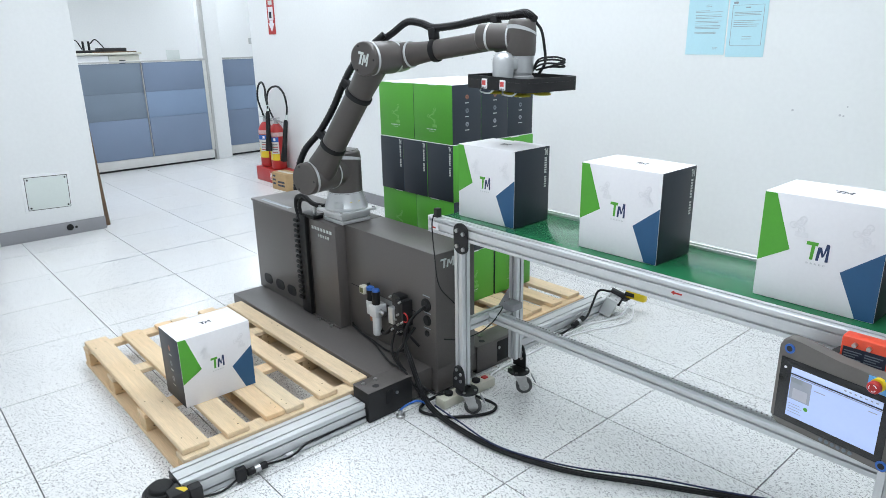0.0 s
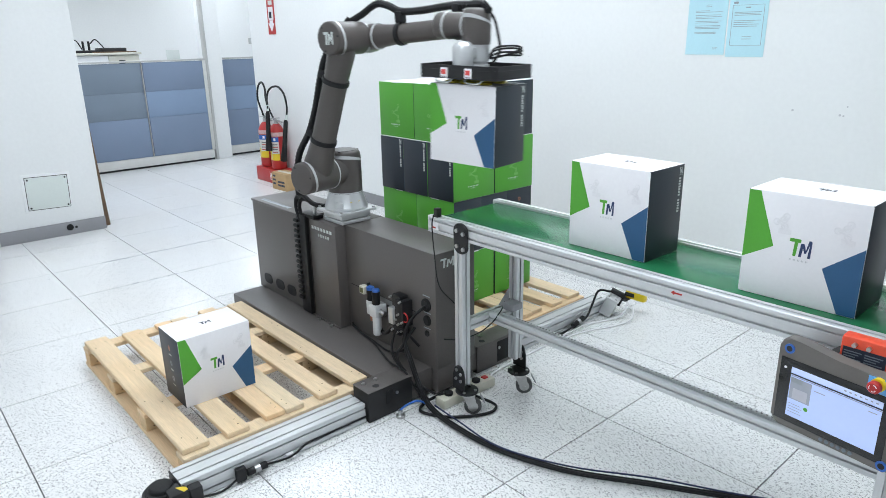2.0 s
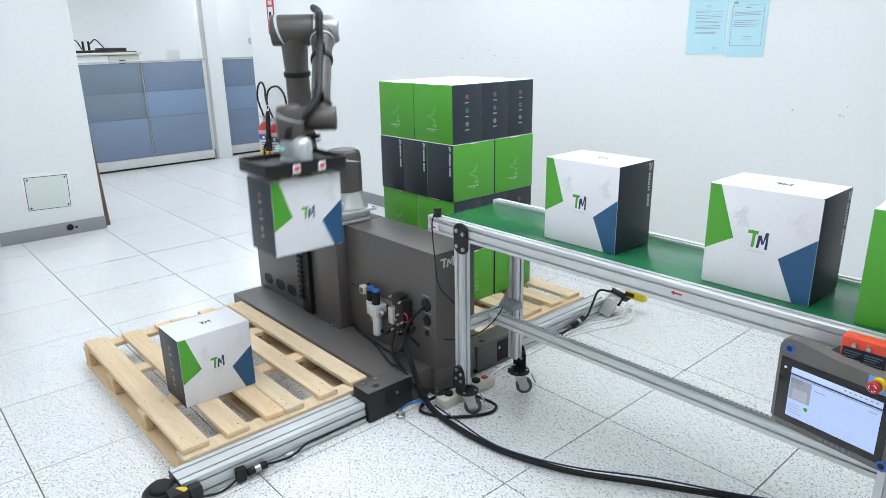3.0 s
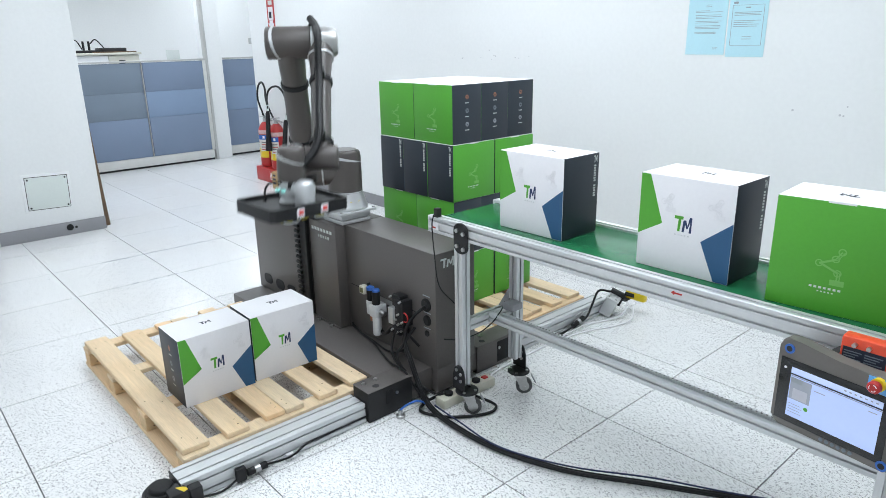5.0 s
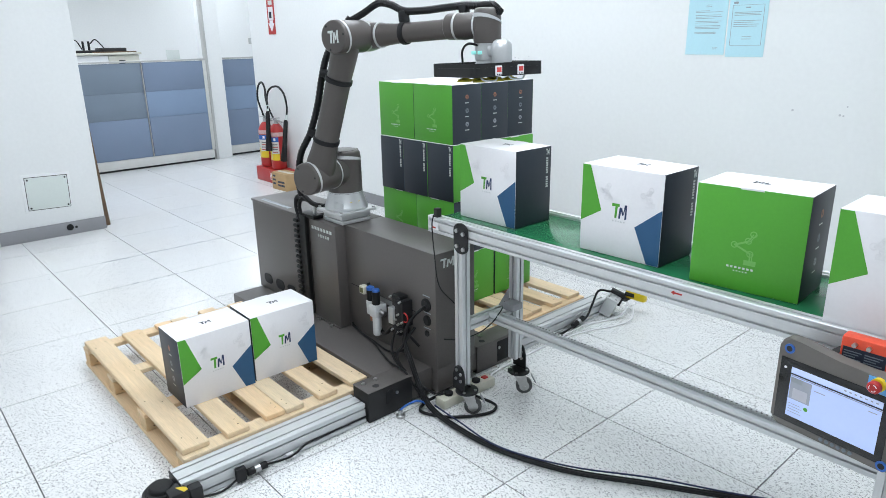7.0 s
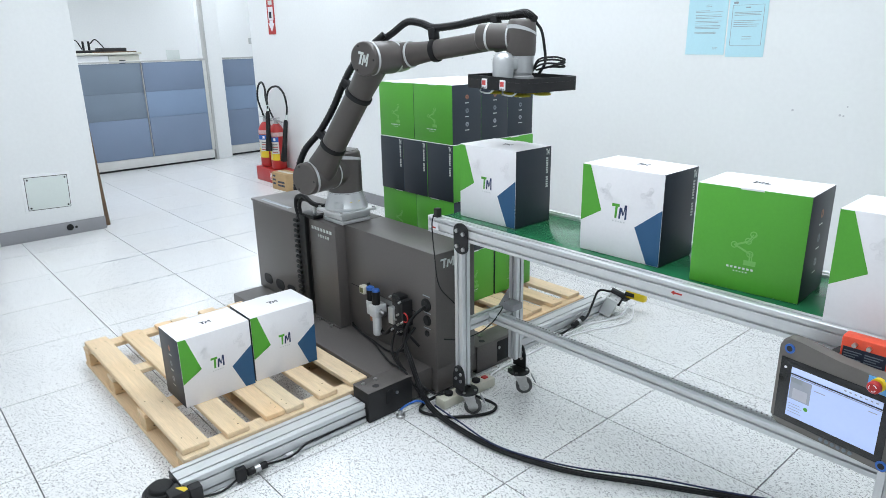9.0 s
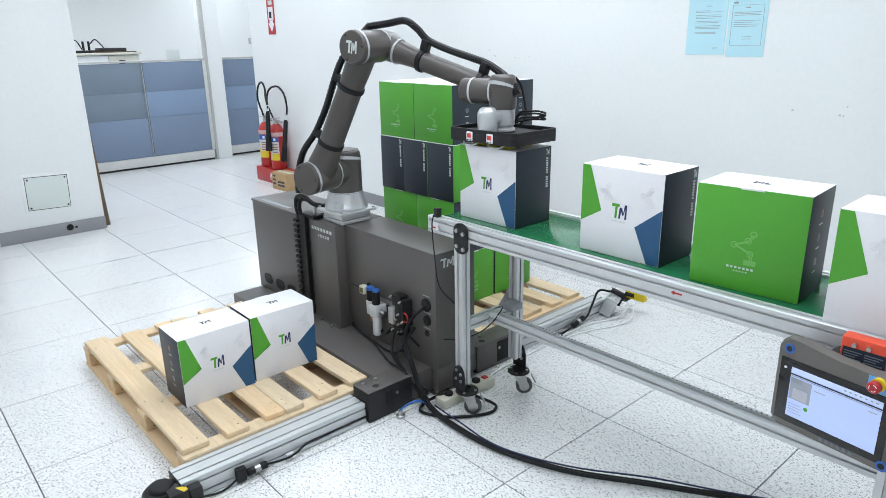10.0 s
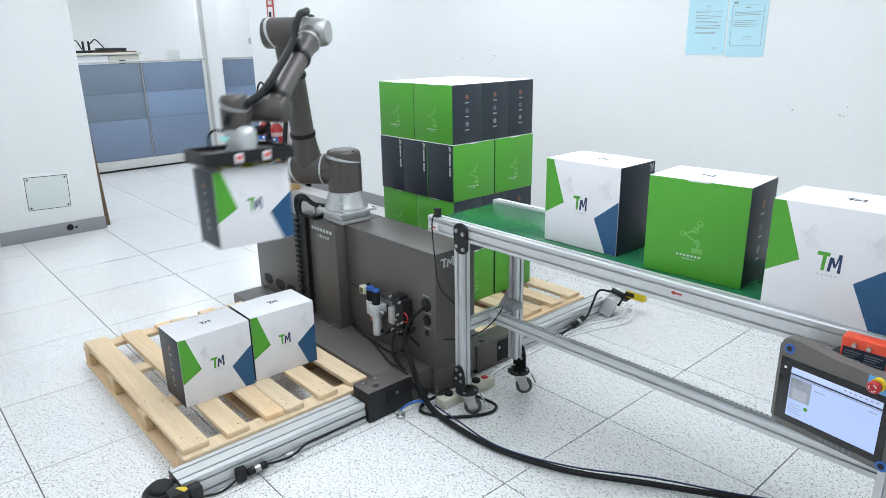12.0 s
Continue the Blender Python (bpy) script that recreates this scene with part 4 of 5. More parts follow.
def end_sensor():
    s = thing("safety_sensor", "round black safety sensor with yellow label on the rail", "sensor", pose(-0.09, -0.315, 0))
    part("body", cyl((0, 0, 0.003), (0, 0, 0.064), 0.062, seg=32, bevel=0.012), M_BLACKM, s)
    part("dome", cyl((0, 0, 0.064), (0, 0, 0.084), 0.043, 0.037, seg=28, bevel=0.006), M_RUBBER, s)
    part("lens", lathe([(0.044, 0), (0.051, 0), (0.051, 1), (0.044, 1)], (0, 0, 0.0642), (0, 0, 0.069)), M_SLOT, s)
    part("bracket", box((0.015, 0.0, 0.003), (0.085, 0.062, 0.08), 0.006), M_BLACKM, s)
    part("label", slab([(0.0, 0.0), (0.035, 0.0), (0.03, 0.028), (0.014, 0.034), (0.006, 0.024)], 0, 0.001), M_YELLOW, s, "yellow warning label", at=pose(0.0865, 0.012, 0.022, 90, 0, 90))
    part("arm_bracket", box((0.052, 0.063, 0.004), (0.09, 0.105, 0.078), 0.005), M_BLACKM, s)
    part("label", slab([(0.045, 0.03), (0.085, 0.045), (0.08, 0.061), (0.062, 0.058), (0.055, 0.05)], 0.0803, 0.0812), M_YELLOW, s, "yellow warning label")
    f = thing("safety_sensor", "yellow safety sensor on a bent metal bracket", "sensor", pose(0, 0, 0))
    lean = pose(-0.015, 2.035, 0.013, 0, 22, 22)
    part("stand", box((-0.03, 0.0, 0.0), (0.035, 0.075, 0.10), 0.004), M_SILVER, f, at=lean)
    br = part("bracket", box((-0.036, -0.003, 0.1005), (0.04, 0.08, 0.105), 0.002), M_ALU, f, at=lean)
    for dx, dy in ((-0.02, 0.02), (0.02, 0.02), (0.02, 0.055), (-0.02, 0.055)):
        part("bolt", cyl((dx, dy, 0.105), (dx, dy, 0.110), 0.006, seg=8), M_STEEL, br)
    part("head", box((-0.03, 0.082, 0.05), (0.05, 0.115, 0.125), 0.005), M_BLACKM, f, at=lean)
    yc = part("yellow_cover", box((0.03, 2.165, 0.092), (0.145, 2.20, 0.140), 0.006), M_YELLOW, f, "yellow sensor cover")
    part("cover_slot", box((0.03, 2.158, 0.108), (0.085, 2.1645, 0.128), 0.001), M_BLACKM, yc)
    part("rear_body", box((0.0, 2.12, 0.088), (0.06, 2.21, 0.0915), 0.001), M_BLACKM, f)


def power_strip():
    p = thing("power_strip", "cream power strip with black plugs on the floor", "power strip", pose(0.075, 0.915, 0, 0, 0, 0))
    part("body", box((-0.03, -0.15, 0), (0.03, 0.15, 0.042), 0.006), M_BEIGE, p)
    for y in (-0.10, -0.03, 0.06):
        part("plug", cyl((0.0, y, 0.042), (0.0, y, 0.056), 0.019, seg=18, bevel=0.004), M_RUBBER, p)
    part("switch", box((-0.012, 0.10, 0.042), (0.012, 0.125, 0.048), 0.002), M_RED, p)
    f = thing("air_fitting", "round chrome air fitting by the bracket", "fitting", pose(0.02, 0.60, 0))
    part("foot", cyl((0, 0, 0), (0, 0, 0.014), 0.019, seg=20, bevel=0.003), M_STEEL, f)
    part("nut", cyl((0, 0, 0.014), (0, 0, 0.034), 0.011, seg=6), M_STEEL, f)
    wl = thing("bar_cable", "short black cable hanging over the crossbar", "cable", pose(0, 0, 0))
    part("cable_run", tube([(0.12, 1.12, 0.43), (0.16, 1.06, 0.415), (0.20, 1.00, 0.412), (0.225, 0.955, 0.412), (0.215, 0.93, 0.38), (0.17, 0.90, 0.33), (0.10, 0.86, 0.29), (0.03, 0.835, 0.275)], 0.0024), M_RUBBER, wl)
    t = thing("clamp_block", "dark grey clamp block on the crossbar", "clamp", pose(0.205, 1.03, 0.4155))
    part("block", box((0.0, -0.03, 0.0), (0.055, 0.03, 0.03), 0.004), M_BASEB, t)


# ---- the arm ----
def ring(a, b, r, w=0.004):
    return lathe([(r - 0.012, 0), (r + 0.0015, 0.0), (r + 0.002, 0.5), (r + 0.0015, 1), (r - 0.012, 1)], a, b)


def strap(a, b, r):
    return lathe([(r - 0.006, 0), (r + 0.005, 0.08), (r + 0.006, 0.5), (r + 0.005, 0.92), (r - 0.006, 1)], a, b)


def wedge_band(r, mid, amp, ph, w0, w1, seg=40):
    """A slanted stripe round an upright cylinder, narrow on one side and wide on the other."""
    bm = bmesh.new()
    lo, hi = [], []
    for k in range(seg):
        t = 2 * math.pi * k / seg
        c = mid + amp * math.sin(t + ph)
        w = w0 + (w1 - w0) * (0.5 + 0.5 * math.sin(t + ph))
        for row, z in ((lo, c - w / 2), (hi, c + w / 2)):
            row.append((bm.verts.new(((r + 0.0012) * math.cos(t), (r + 0.0012) * math.sin(t), z)), bm.verts.new(((r - 0.004) * math.cos(t), (r - 0.004) * math.sin(t), z))))
    for k in range(seg):
        j = (k + 1) % seg
        bm.faces.new((lo[k][0], lo[j][0], hi[j][0], hi[k][0]))
        bm.faces.new((hi[k][0], hi[j][0], hi[j][1], hi[k][1]))
        bm.faces.new((lo[k][1], lo[j][1], lo[j][0], lo[k][0]))
    return bm


def mark_plain(bm, s):
    for poly in ([(-.5, .28), (-.47, .46), (0.02, .46), (0.0, .28)], [(-.3, -.46), (-.16, -.46), (-.1, .28), (-.26, .28)], [(-.04, -.46), (.08, -.46), (.16, .3), (.02, .3)],
                 [(.05, .32), (.18, .32), (.3, -.2), (.22, -.26)], [(.24, -.24), (.3, -.18), (.48, .46), (.36, .46)], [(.36, -.46), (.49, -.46), (.5, .44), (.42, .36)]):
        slab([(x * s, y * s) for x, y in poly], 0, 0.0015, bm)
    return bm


def arm():
    a = thing("industrial_robot", "dark grey six axis industrial robot with vacuum gripper", "robot", pose(BASE.x, BASE.y, TOPZ + 0.062))
    zb = TOPZ + 0.062
    h = Z2 - zb
    b = part("foot", lathe([(0.100, 0), (0.102, 0.04), (0.102, 0.16), (0.099, 0.22), (0.090, 0.6), (0.083, 0.86), (0.081, 1.0)], (0, 0, 0), (0, 0, 0.078)), M_SILVER, a, "cast silver base of the arm")
    for ang in (-19, 9, 150):
        ca, sa = math.cos(radians(ang)), math.sin(radians(ang))
        part("warning_label", box((-0.0048, -0.001, -0.0048), (0.0048, 0.001, 0.0048)), M_YELLOW, b, at=pose(0.0905 * ca, 0.0905 * sa, 0.040, -8, 0, ang + 90))
    part("connector_cover", box((-0.026, -0.100, 0.004), (0.026, -0.05, 0.045), 0.012), M_SILVER, b, at=pose(0, 0, 0, 0, 0, 36))
    sh = part("shoulder", lathe([(0.080, 0), (0.0805, 0.5), (0.0795, 0.86), (0.0765, 0.95), (0.072, 0.985), (0.066, 1.0)], (0, 0, 0.078), (0, 0, h + 0.092)), M_ROBOT, a)
    part("seal_ring", ring((0, 0, 0.079), (0, 0, 0.084), 0.079), M_RING, sh)
    part("top_cover", cyl((0, 0, h + 0.092), (0, 0, h + 0.0945), 0.062, bevel=0.001), M_ROBOT, sh)
    part("band", wedge_band(0.0792, h + 0.052, 0.017, 2.75, 0.004, 0.016), M_RING, sh)
    for ang in (-60, 60, 180):
        part("cover_screw", cyl((0.068 * math.cos(radians(ang)), 0.068 * math.sin(radians(ang)), h + 0.088), (0.068 * math.cos(radians(ang)), 0.068 * math.sin(radians(ang)), h + 0.0925), 0.006, seg=10), M_BLACKM, sh)
    part("joint_barrel", cyl((0, 0, h), (0, -0.092, h), 0.070, seg=36), M_ROBOT, sh)
    # upper arm, from the shoulder joint up to the elbow
    up = part("upper_arm", lathe([(0.066, 0), (0.066, 0.10), (0.059, 0.18), (0.0525, 0.28), (0.0515, 0.74), (0.055, 0.84), (0.058, 1.0)], (0, -S_UP, 0), (0, -S_UP, L2)), M_ROBOT, a)
    lj = part("lower_joint", cyl((0, -0.094, 0), (0, -S_CAP, 0), 0.0715, seg=40, bevel=0.007), M_ROBOT, up)
    uj = part("elbow_joint", cyl((0, -0.085, L2), (0, -S_CAP, L2), 0.0645, seg=40, bevel=0.007), M_ROBOT, up)
    part("seal_ring", ring((0, -0.0935, 0), (0, -0.100, 0), 0.0715), M_RING, lj)
    part("band", wedge_band(0.0715, 0.223, 0.024, 0.6, 0.004, 0.013), M_RING, lj, at=pose(0, 0, 0, 90))
    part("band", wedge_band(0.0645, 0.220, 0.022, 0.6, 0.004, 0.012), M_RING, uj, at=pose(0, 0, L2, 90))
    for z, r in ((0.0, 0.058), (L2, 0.052)):
        for ang in (30, 150, 270):
            part("cap_screw", cyl((r * math.cos(radians(ang)), -S_CAP - 0.0006, z + r * math.sin(radians(ang))), (r * math.cos(radians(ang)), -S_CAP + 0.004, z + r * math.sin(radians(ang))), 0.0045, seg=10), M_BLACKM, lj if z == 0 else uj)
    part("seal_ring", ring((0, -0.078, L2), (0, -0.085, L2), 0.0625), M_RING, uj)
    part("cap_mark", mark_plain(bmesh.new(), 0.052), M_PALE, uj, at=pose(0, -S_CAP - 0.0003, L2, 90, 0, 0) @ pose(0, 0, 0, 0, 0, 22))
    for z in (0.163, 0.434):
        part("strap", strap((0, -S_UP, z), (0, -S_UP, z + 0.022), 0.0525), M_RUBBER, up)
        part("clip", box((-0.094, -S_UP - 0.018, z - 0.004), (-0.045, -S_UP + 0.018, z + 0.028), 0.006), M_RUBBER, up)
    part("hose", tube([(-0.045, -0.215, -0.115), (-0.085, -0.205, -0.05), (-0.108, -0.195, 0.06), (-0.094, -S_UP, 0.17), (-0.084, -S_UP, 0.30), (-0.090, -S_UP, 0.43), (-0.100, -S_UP + 0.02, 0.52), (-0.098, -0.11, 0.60), (-0.080, -0.08, 0.68)], 0.0155, n=14, ribs=0.0022), M_HOSE, up, "black corrugated cable hose")
    # forearm
    fo = part("forearm", lathe([(0.054, 0), (0.052, 0.10), (0.044, 0.20), (0.0395, 0.30), (0.0375, 0.85), (0.041, 1.0)], (0, -S_FORE, 0), (0, -S_FORE, L3)), M_ROBOT, a)
    part("elbow_head", lathe([(0.048, 0), (0.057, 0.15), (0.0615, 0.5), (0.0615, 1)], (0, 0.018, 0), (0, -0.078, 0)), M_ROBOTL, fo)
    part("collar", ring((0, -S_FORE, 0.072), (0, -S_FORE, 0.080), 0.051), M_RING, fo)
    part("wrist_head", cyl((0, 0.012, L3), (0, -0.108, L3), 0.046, seg=32, bevel=0.006), M_ROBOT, fo)
    for z in (0.185, 0.465):
        part("strap", strap((0, -S_FORE, z), (0, -S_FORE, z + 0.024), 0.0405), M_RUBBER, fo)
        part("clip", box((-0.085, -S_FORE - 0.02, z - 0.004), (-0.04, -S_FORE + 0.02, z + 0.028), 0.006), M_RUBBER, fo)
    part("hose", tube([(-0.06, -0.085, -0.07), (-0.092, -0.06, 0.0), (-0.125, -S_FORE, 0.075), (-0.112, -S_FORE, 0.14), (-0.085, -S_FORE, 0.20), (-0.078, -S_FORE, 0.30), (-0.080, -S_FORE, 0.40), (-0.080, -S_FORE, 0.48), (-0.072, -0.07, 0.55), (-0.068, -0.11, 0.605), (-0.060, -0.15, 0.655), (-0.035, -0.16, 0.685)], 0.0155, n=14, ribs=0.0022), M_HOSE, fo, "black corrugated cable hose")
    # wrist
    wr = part("wrist", cyl((-0.078, -S_TOOL, 0), (0.052, -S_TOOL, 0), 0.047, seg=36, bevel=0.008), M_ROBOT, a)
    part("cross_barrel", cyl((0, -0.109, 0), (0, -S_TOOL, 0), 0.045, seg=32), M_ROBOT, wr)
    part("band", ring((-0.038, -S_TOOL, 0), (-0.030, -S_TOOL, 0), 0.047), M_RING, wr)
    part("seal_ring", ring((0.047, -S_TOOL, 0), (0.053, -S_TOOL, 0), 0.0465), M_RING, wr)
    te = part("tool_joint", lathe([(0.049, 0), (0.051, 0.1), (0.051, 0.72), (0.047, 0.93), (0.041, 0.985), (0.036, 1)], (0, 0, -0.062), (0, 0, 0.060)), M_ROBOT, a)
    part("neck", cyl((-0.054, 0, 0), (0, 0, 0), 0.047, seg=28), M_ROBOT, te)
    part("band", wedge_band(0.0510, 0.018, 0.018, 3.4, 0.004, 0.013), M_RING, te)
    # gripper with its flange
    def rounded(hx, hy, r, n=6):
        return [(sx * (hx - r) + r * math.cos(radians(a0 + 90 * k / n)), sy * (hy - r) + r * math.sin(radians(a0 + 90 * k / n)))
                for sx, sy, a0 in ((1, 1, 0), (-1, 1, 90), (-1, -1, 180), (1, -1, 270)) for k in range(n + 1)]

    gr = part("vacuum_gripper", slab(rounded(GW / 2, GD / 2, 0.018), -DZ - GH, -DZ - 0.014), M_BLACKM, a, "flat black vacuum gripper tray")
    g = bmesh.new()
    outer, inner = rounded(GW / 2, GD / 2, 0.018), rounded(GW / 2 - 0.007, GD / 2 - 0.007, 0.011)
    rows = [[g.verts.new((x, y, z)) for x, y in ring_pts] for ring_pts, z in ((outer, -DZ - 0.0138), (outer, -DZ + 0.001), (inner, -DZ + 0.001), (inner, -DZ - 0.0138))]
    for p, q in zip(rows, rows[1:] + rows[:1]):
        for k in range(len(outer)):
            g.faces.new((p[k], p[(k + 1) % len(outer)], q[(k + 1) % len(outer)], q[k]))
    part("rim", g, M_BLACKM, gr)
    for x, y in ((-0.14, -0.09), (0.14, -0.09), (0.14, 0.09), (-0.14, 0.09), (0.07, -0.08), (-0.07, 0.08)):
        part("tray_screw", cyl((x, y, -DZ - 0.014), (x, y, -DZ - 0.010), 0.005, seg=8), M_RUBBER, gr)
    part("flange", lathe([(0.047, 0), (0.047, 0.10), (0.041, 0.16), (0.041, 0.22), (0.046, 0.28), (0.0465, 0.9), (0.048, 1)], (0, 0, -DZ - 0.011), (0, 0, -0.062)), M_SILVER, gr)
    part("camera_dome", lathe([(0.036, 0), (0.0375, 0.6), (0.036, 0.8), (0.028, 0.94), (0.018, 1.0)], (0, -0.078, -DZ - 0.011), (0, -0.078, -0.050)), M_SILVER, gr, "silver rounded camera housing")
    part("camera_bridge", box((-0.03, -0.07, -0.108), (0.03, 0, -0.07), 0.006), M_SILVER, gr)
    for x in (-0.028, 0.0):
        part("status_light", box((x - 0.008, -0.052, -0.10), (x + 0.008, -0.0405, -0.088), 0.002), M_LEDT, gr, at=pose(0, 0, 0, 0, 0, -75))
    for x in (-0.051, 0.053):
        d = part("display", box((x - 0.0155, -GD / 2 - 0.0035, -DZ - 0.042), (x + 0.0155, -GD / 2 + 0.002, -DZ - 0.008), 0.003), M_WHITE, gr, "white pressure display")
        part("digits", box((x - 0.010, -GD / 2 - 0.0045, -DZ - 0.030), (x + 0.010, -GD / 2 - 0.0036, -DZ - 0.014)), M_LED, d)
        g = bmesh.new()
        for k in (-1, 0, 1):
            box((x + k * 0.008 - 0.002, -GD / 2 - 0.0045, -DZ - 0.040), (x + k * 0.008 + 0.002, -GD / 2 - 0.0036, -DZ - 0.036), bm=g)
        part("buttons", g, M_BLACKM, d, kind="stuff")
    for x in (-0.070, 0.0, 0.070):
        for y in (-0.045, 0.045):
            part("suction_cup", lathe([(0.008, 0), (0.009, 0.35), (0.014, 0.4), (0.016, 0.5), (0.027, 0.6), (0.030, 1.0)], (x, y, -DZ - GH), (x, y, -DZ - GH - CUP)), M_CUP, gr)
    for k, (r0, zz) in enumerate(((0.05, 0.0), (0.058, 0.012), (0.045, 0.02))):
        part("tool_cable", tube([(0.03, 0.03, -0.115), (0.06, 0.03, -0.095 + zz), (0.12, 0.02 + k * 0.01, -0.085 + zz), (0.15, 0.05, -0.088 + zz), (0.135, 0.08, -0.098 + zz), (0.08, 0.06, -0.10), (0.03, 0.045, -0.112)], 0.0034, n=8), M_RUBBER, gr)
    part("tool_cable", tube([(0.02, 0.045, 0.05), (0.035, 0.06, 0.02), (0.05, 0.062, -0.03), (0.06, 0.06, -0.085), (0.04, 0.05, -0.125)], 0.005), M_RUBBER, gr)
    part("tool_cable", tube([(-0.04, 0.0, -0.07), (-0.08, 0.01, -0.062), (-0.10, 0.02, -0.085), (-0.10, 0.02, -0.13)], 0.004), M_RUBBER, gr)
    for x in (-0.11, 0.02):
        part("air_tube", tube([(x, -0.09, -DZ - GH + 0.002), (x + 0.01, -0.10, -DZ - GH - 0.012), (x + 0.06, -0.10, -DZ - GH - 0.014), (x + 0.08, -0.09, -DZ - GH + 0.002)], 0.003), M_PALE, gr)
    return a, sh, up, fo, wr, te, gr


# the elbow head's sheen is put into this lighter grey
M_ROBOTL = mat("robot_sheen_grey", (0.33, 0.33, 0.325), rough=0.3, metal=0.35, vary=0.05)
M_CUP = mat("yellow_black_cup", (0.42, 0.36, 0.02), rough=0.5, vary=0.3)


# ---- panel, notices, extinguishers ----
def pendant():
    p = thing("teach_pendant", "dark grey robot teach pendant with lit screen and red stop button", "teach pendant", PENDANT)
    pts = []
    lo, hi, bot, top = -0.136, 0.140, -0.096, 0.128
    for cx, cz, a0, rr in ((hi - 0.02, top - 0.03, 0, 0.02), (lo + 0.022, top - 0.022, 90, 0.022), (lo + 0.018, bot + 0.018, 180, 0.018), (hi - 0.018, bot + 0.018, 270, 0.018)):
        for k in range(6):
            t = radians(a0 + 18 * k)
            pts.append((cx + rr * math.cos(t), cz + rr * math.sin(t)))
        if a0 == 0:
            pts.extend([(0.06, top - 0.014), (0.0, top - 0.012), (-0.05, top - 0.006), (-0.09, top)])
    bm = slab(pts, -0.034, 0.0)
    es = [e for e in bm.edges if all(abs(v.co.z) < 1e-6 for v in e.verts)]
    bmesh.ops.bevel(bm, geom=es, offset=0.006, segments=3, affect="EDGES", profile=0.5)
    part("case", bm, M_PENDANT, p, at=pose(0, 0, 0, 90))
    part("bezel", box((-0.128, -0.0018, -0.080), (0.116, -0.0002, 0.080), 0.0006), M_GLASSY, p)
    scn = part("screen", box((-0.1, -0.0026, -0.0625), (0.1, -0.0019, 0.0625)), M_SCREEN, p, "lit blue white screen")
    part("menu_bar", box((-0.1, -0.0031, 0.044), (0.1, -0.0027, 0.0475)), M_INK, scn)
    part("title_bar", box((-0.1, -0.0031, 0.050), (0.1, -0.0027, 0.0625)), M_SCREENW, scn)
    part("menu_line", box((-0.1, -0.0031, 0.0405), (0.1, -0.0027, 0.0425)), M_SCREEN2, scn)
    g = bmesh.new()
    for k in range(7):
        box((0.02 + k * 0.011, -0.0035, 0.0545), (0.025 + k * 0.011, -0.0032, 0.0575), bm=g)
    box((-0.042, -0.0031, 0.024), (-0.018, -0.0027, 0.026), bm=g)
    box((0.074, -0.0031, 0.030), (0.092, -0.0027, 0.032), bm=g)
    part("text_bar", g, M_SCREEN2, scn, kind="stuff")
    g = bmesh.new()
    for k in range(4):
        box((-0.096, -0.0031, -0.030 - k * 0.007), (-0.068 + 0.005 * (k % 2), -0.0027, -0.0287 - k * 0.007), bm=g)
    part("text_bar", g, M_SCREEN2, scn, kind="stuff")
    part("picture", box((-0.098, -0.0031, -0.017), (-0.049, -0.0027, 0.038)), M_SCREEN2, scn)
    part("picture_detail", box((-0.090, -0.0036, -0.014), (-0.056, -0.0032, 0.012)), M_GREYL, scn)
    part("picture_detail", box((-0.098, -0.0036, 0.026), (-0.070, -0.0032, 0.038)), M_GREYM, scn)
    part("status_dot", cyl((-0.055, -0.0031, -0.030), (-0.055, -0.0027, -0.030), 0.005, seg=14), M_GREEN, scn)
    part("camera_dot", cyl((-0.115, -0.003, 0.056), (-0.115, -0.0015, 0.056), 0.003, seg=12), M_WHITE, p)
    for k in range(6):
        part("key", cyl((-0.012 + k * 0.013, -0.0022, -0.0865), (-0.012 + k * 0.013, -0.0003, -0.0865), 0.0045, seg=12), M_GREYD, p)
    for x, z in ((-0.112, 0.104), (0.118, -0.082)):
        lp = part("corner_loop", lathe([(0.0068, 0), (0.0118, 0), (0.0118, 1), (0.0068, 1)], (x, -0.003, z), (x, 0.0005, z), seg=20), M_BLUEP, p, "blue corner grommet")
        # dark disc over the closed ring, for the shade in its opening
        part("loop_hole", cyl((x, -0.0036, z), (x, -0.0031, z), 0.0070, seg=16), M_SLOT, lp)
    e = part("stop_base", cyl((0.085, -0.0005, 0.100), (0.085, -0.012, 0.100), 0.0145, seg=28), M_YELLOW, p, "yellow collar")
    part("stop_button", lathe([(0.009, 0), (0.009, 0.3), (0.0135, 0.4), (0.0135, 0.85), (0.010, 1)], (0.085, -0.012, 0.100), (0.085, -0.032, 0.100)), M_RED, e, "red mushroom stop button")
    g = bmesh.new()
    for k in range(3):
        a0 = radians(120 * k + 20)
        tube([(0.085 + 0.0075 * math.cos(a0 + d), -0.0325, 0.100 + 0.0075 * math.sin(a0 + d)) for d in (0, 0.4, 0.8, 1.2)], 0.0008, g, seg=5, n=2)
    part("turn_mark", g, M_WHITE, e, kind="stuff")
    part("stop_plate", box((0.062, -0.003, 0.078), (0.125, -0.0004, 0.112), 0.001), M_BLUEL, p)
    part("bracket", box((-0.06, 0.0345, -0.02), (0.06, 0.12, 0.10), 0.003), M_BLACKM, p)
    b = thing("switch_box", "orange red switch box with two key switches", "switch box", RED_BOX)
    part("case", box((-0.063, -0.02, -0.04), (0.085, 0.02, 0.042), 0.005), M_ORED, b)
    pl = part("label_plate", box((-0.057, -0.0215, -0.038), (0.03, -0.0203, 0.018)), M_INK, b)
    g = bmesh.new()
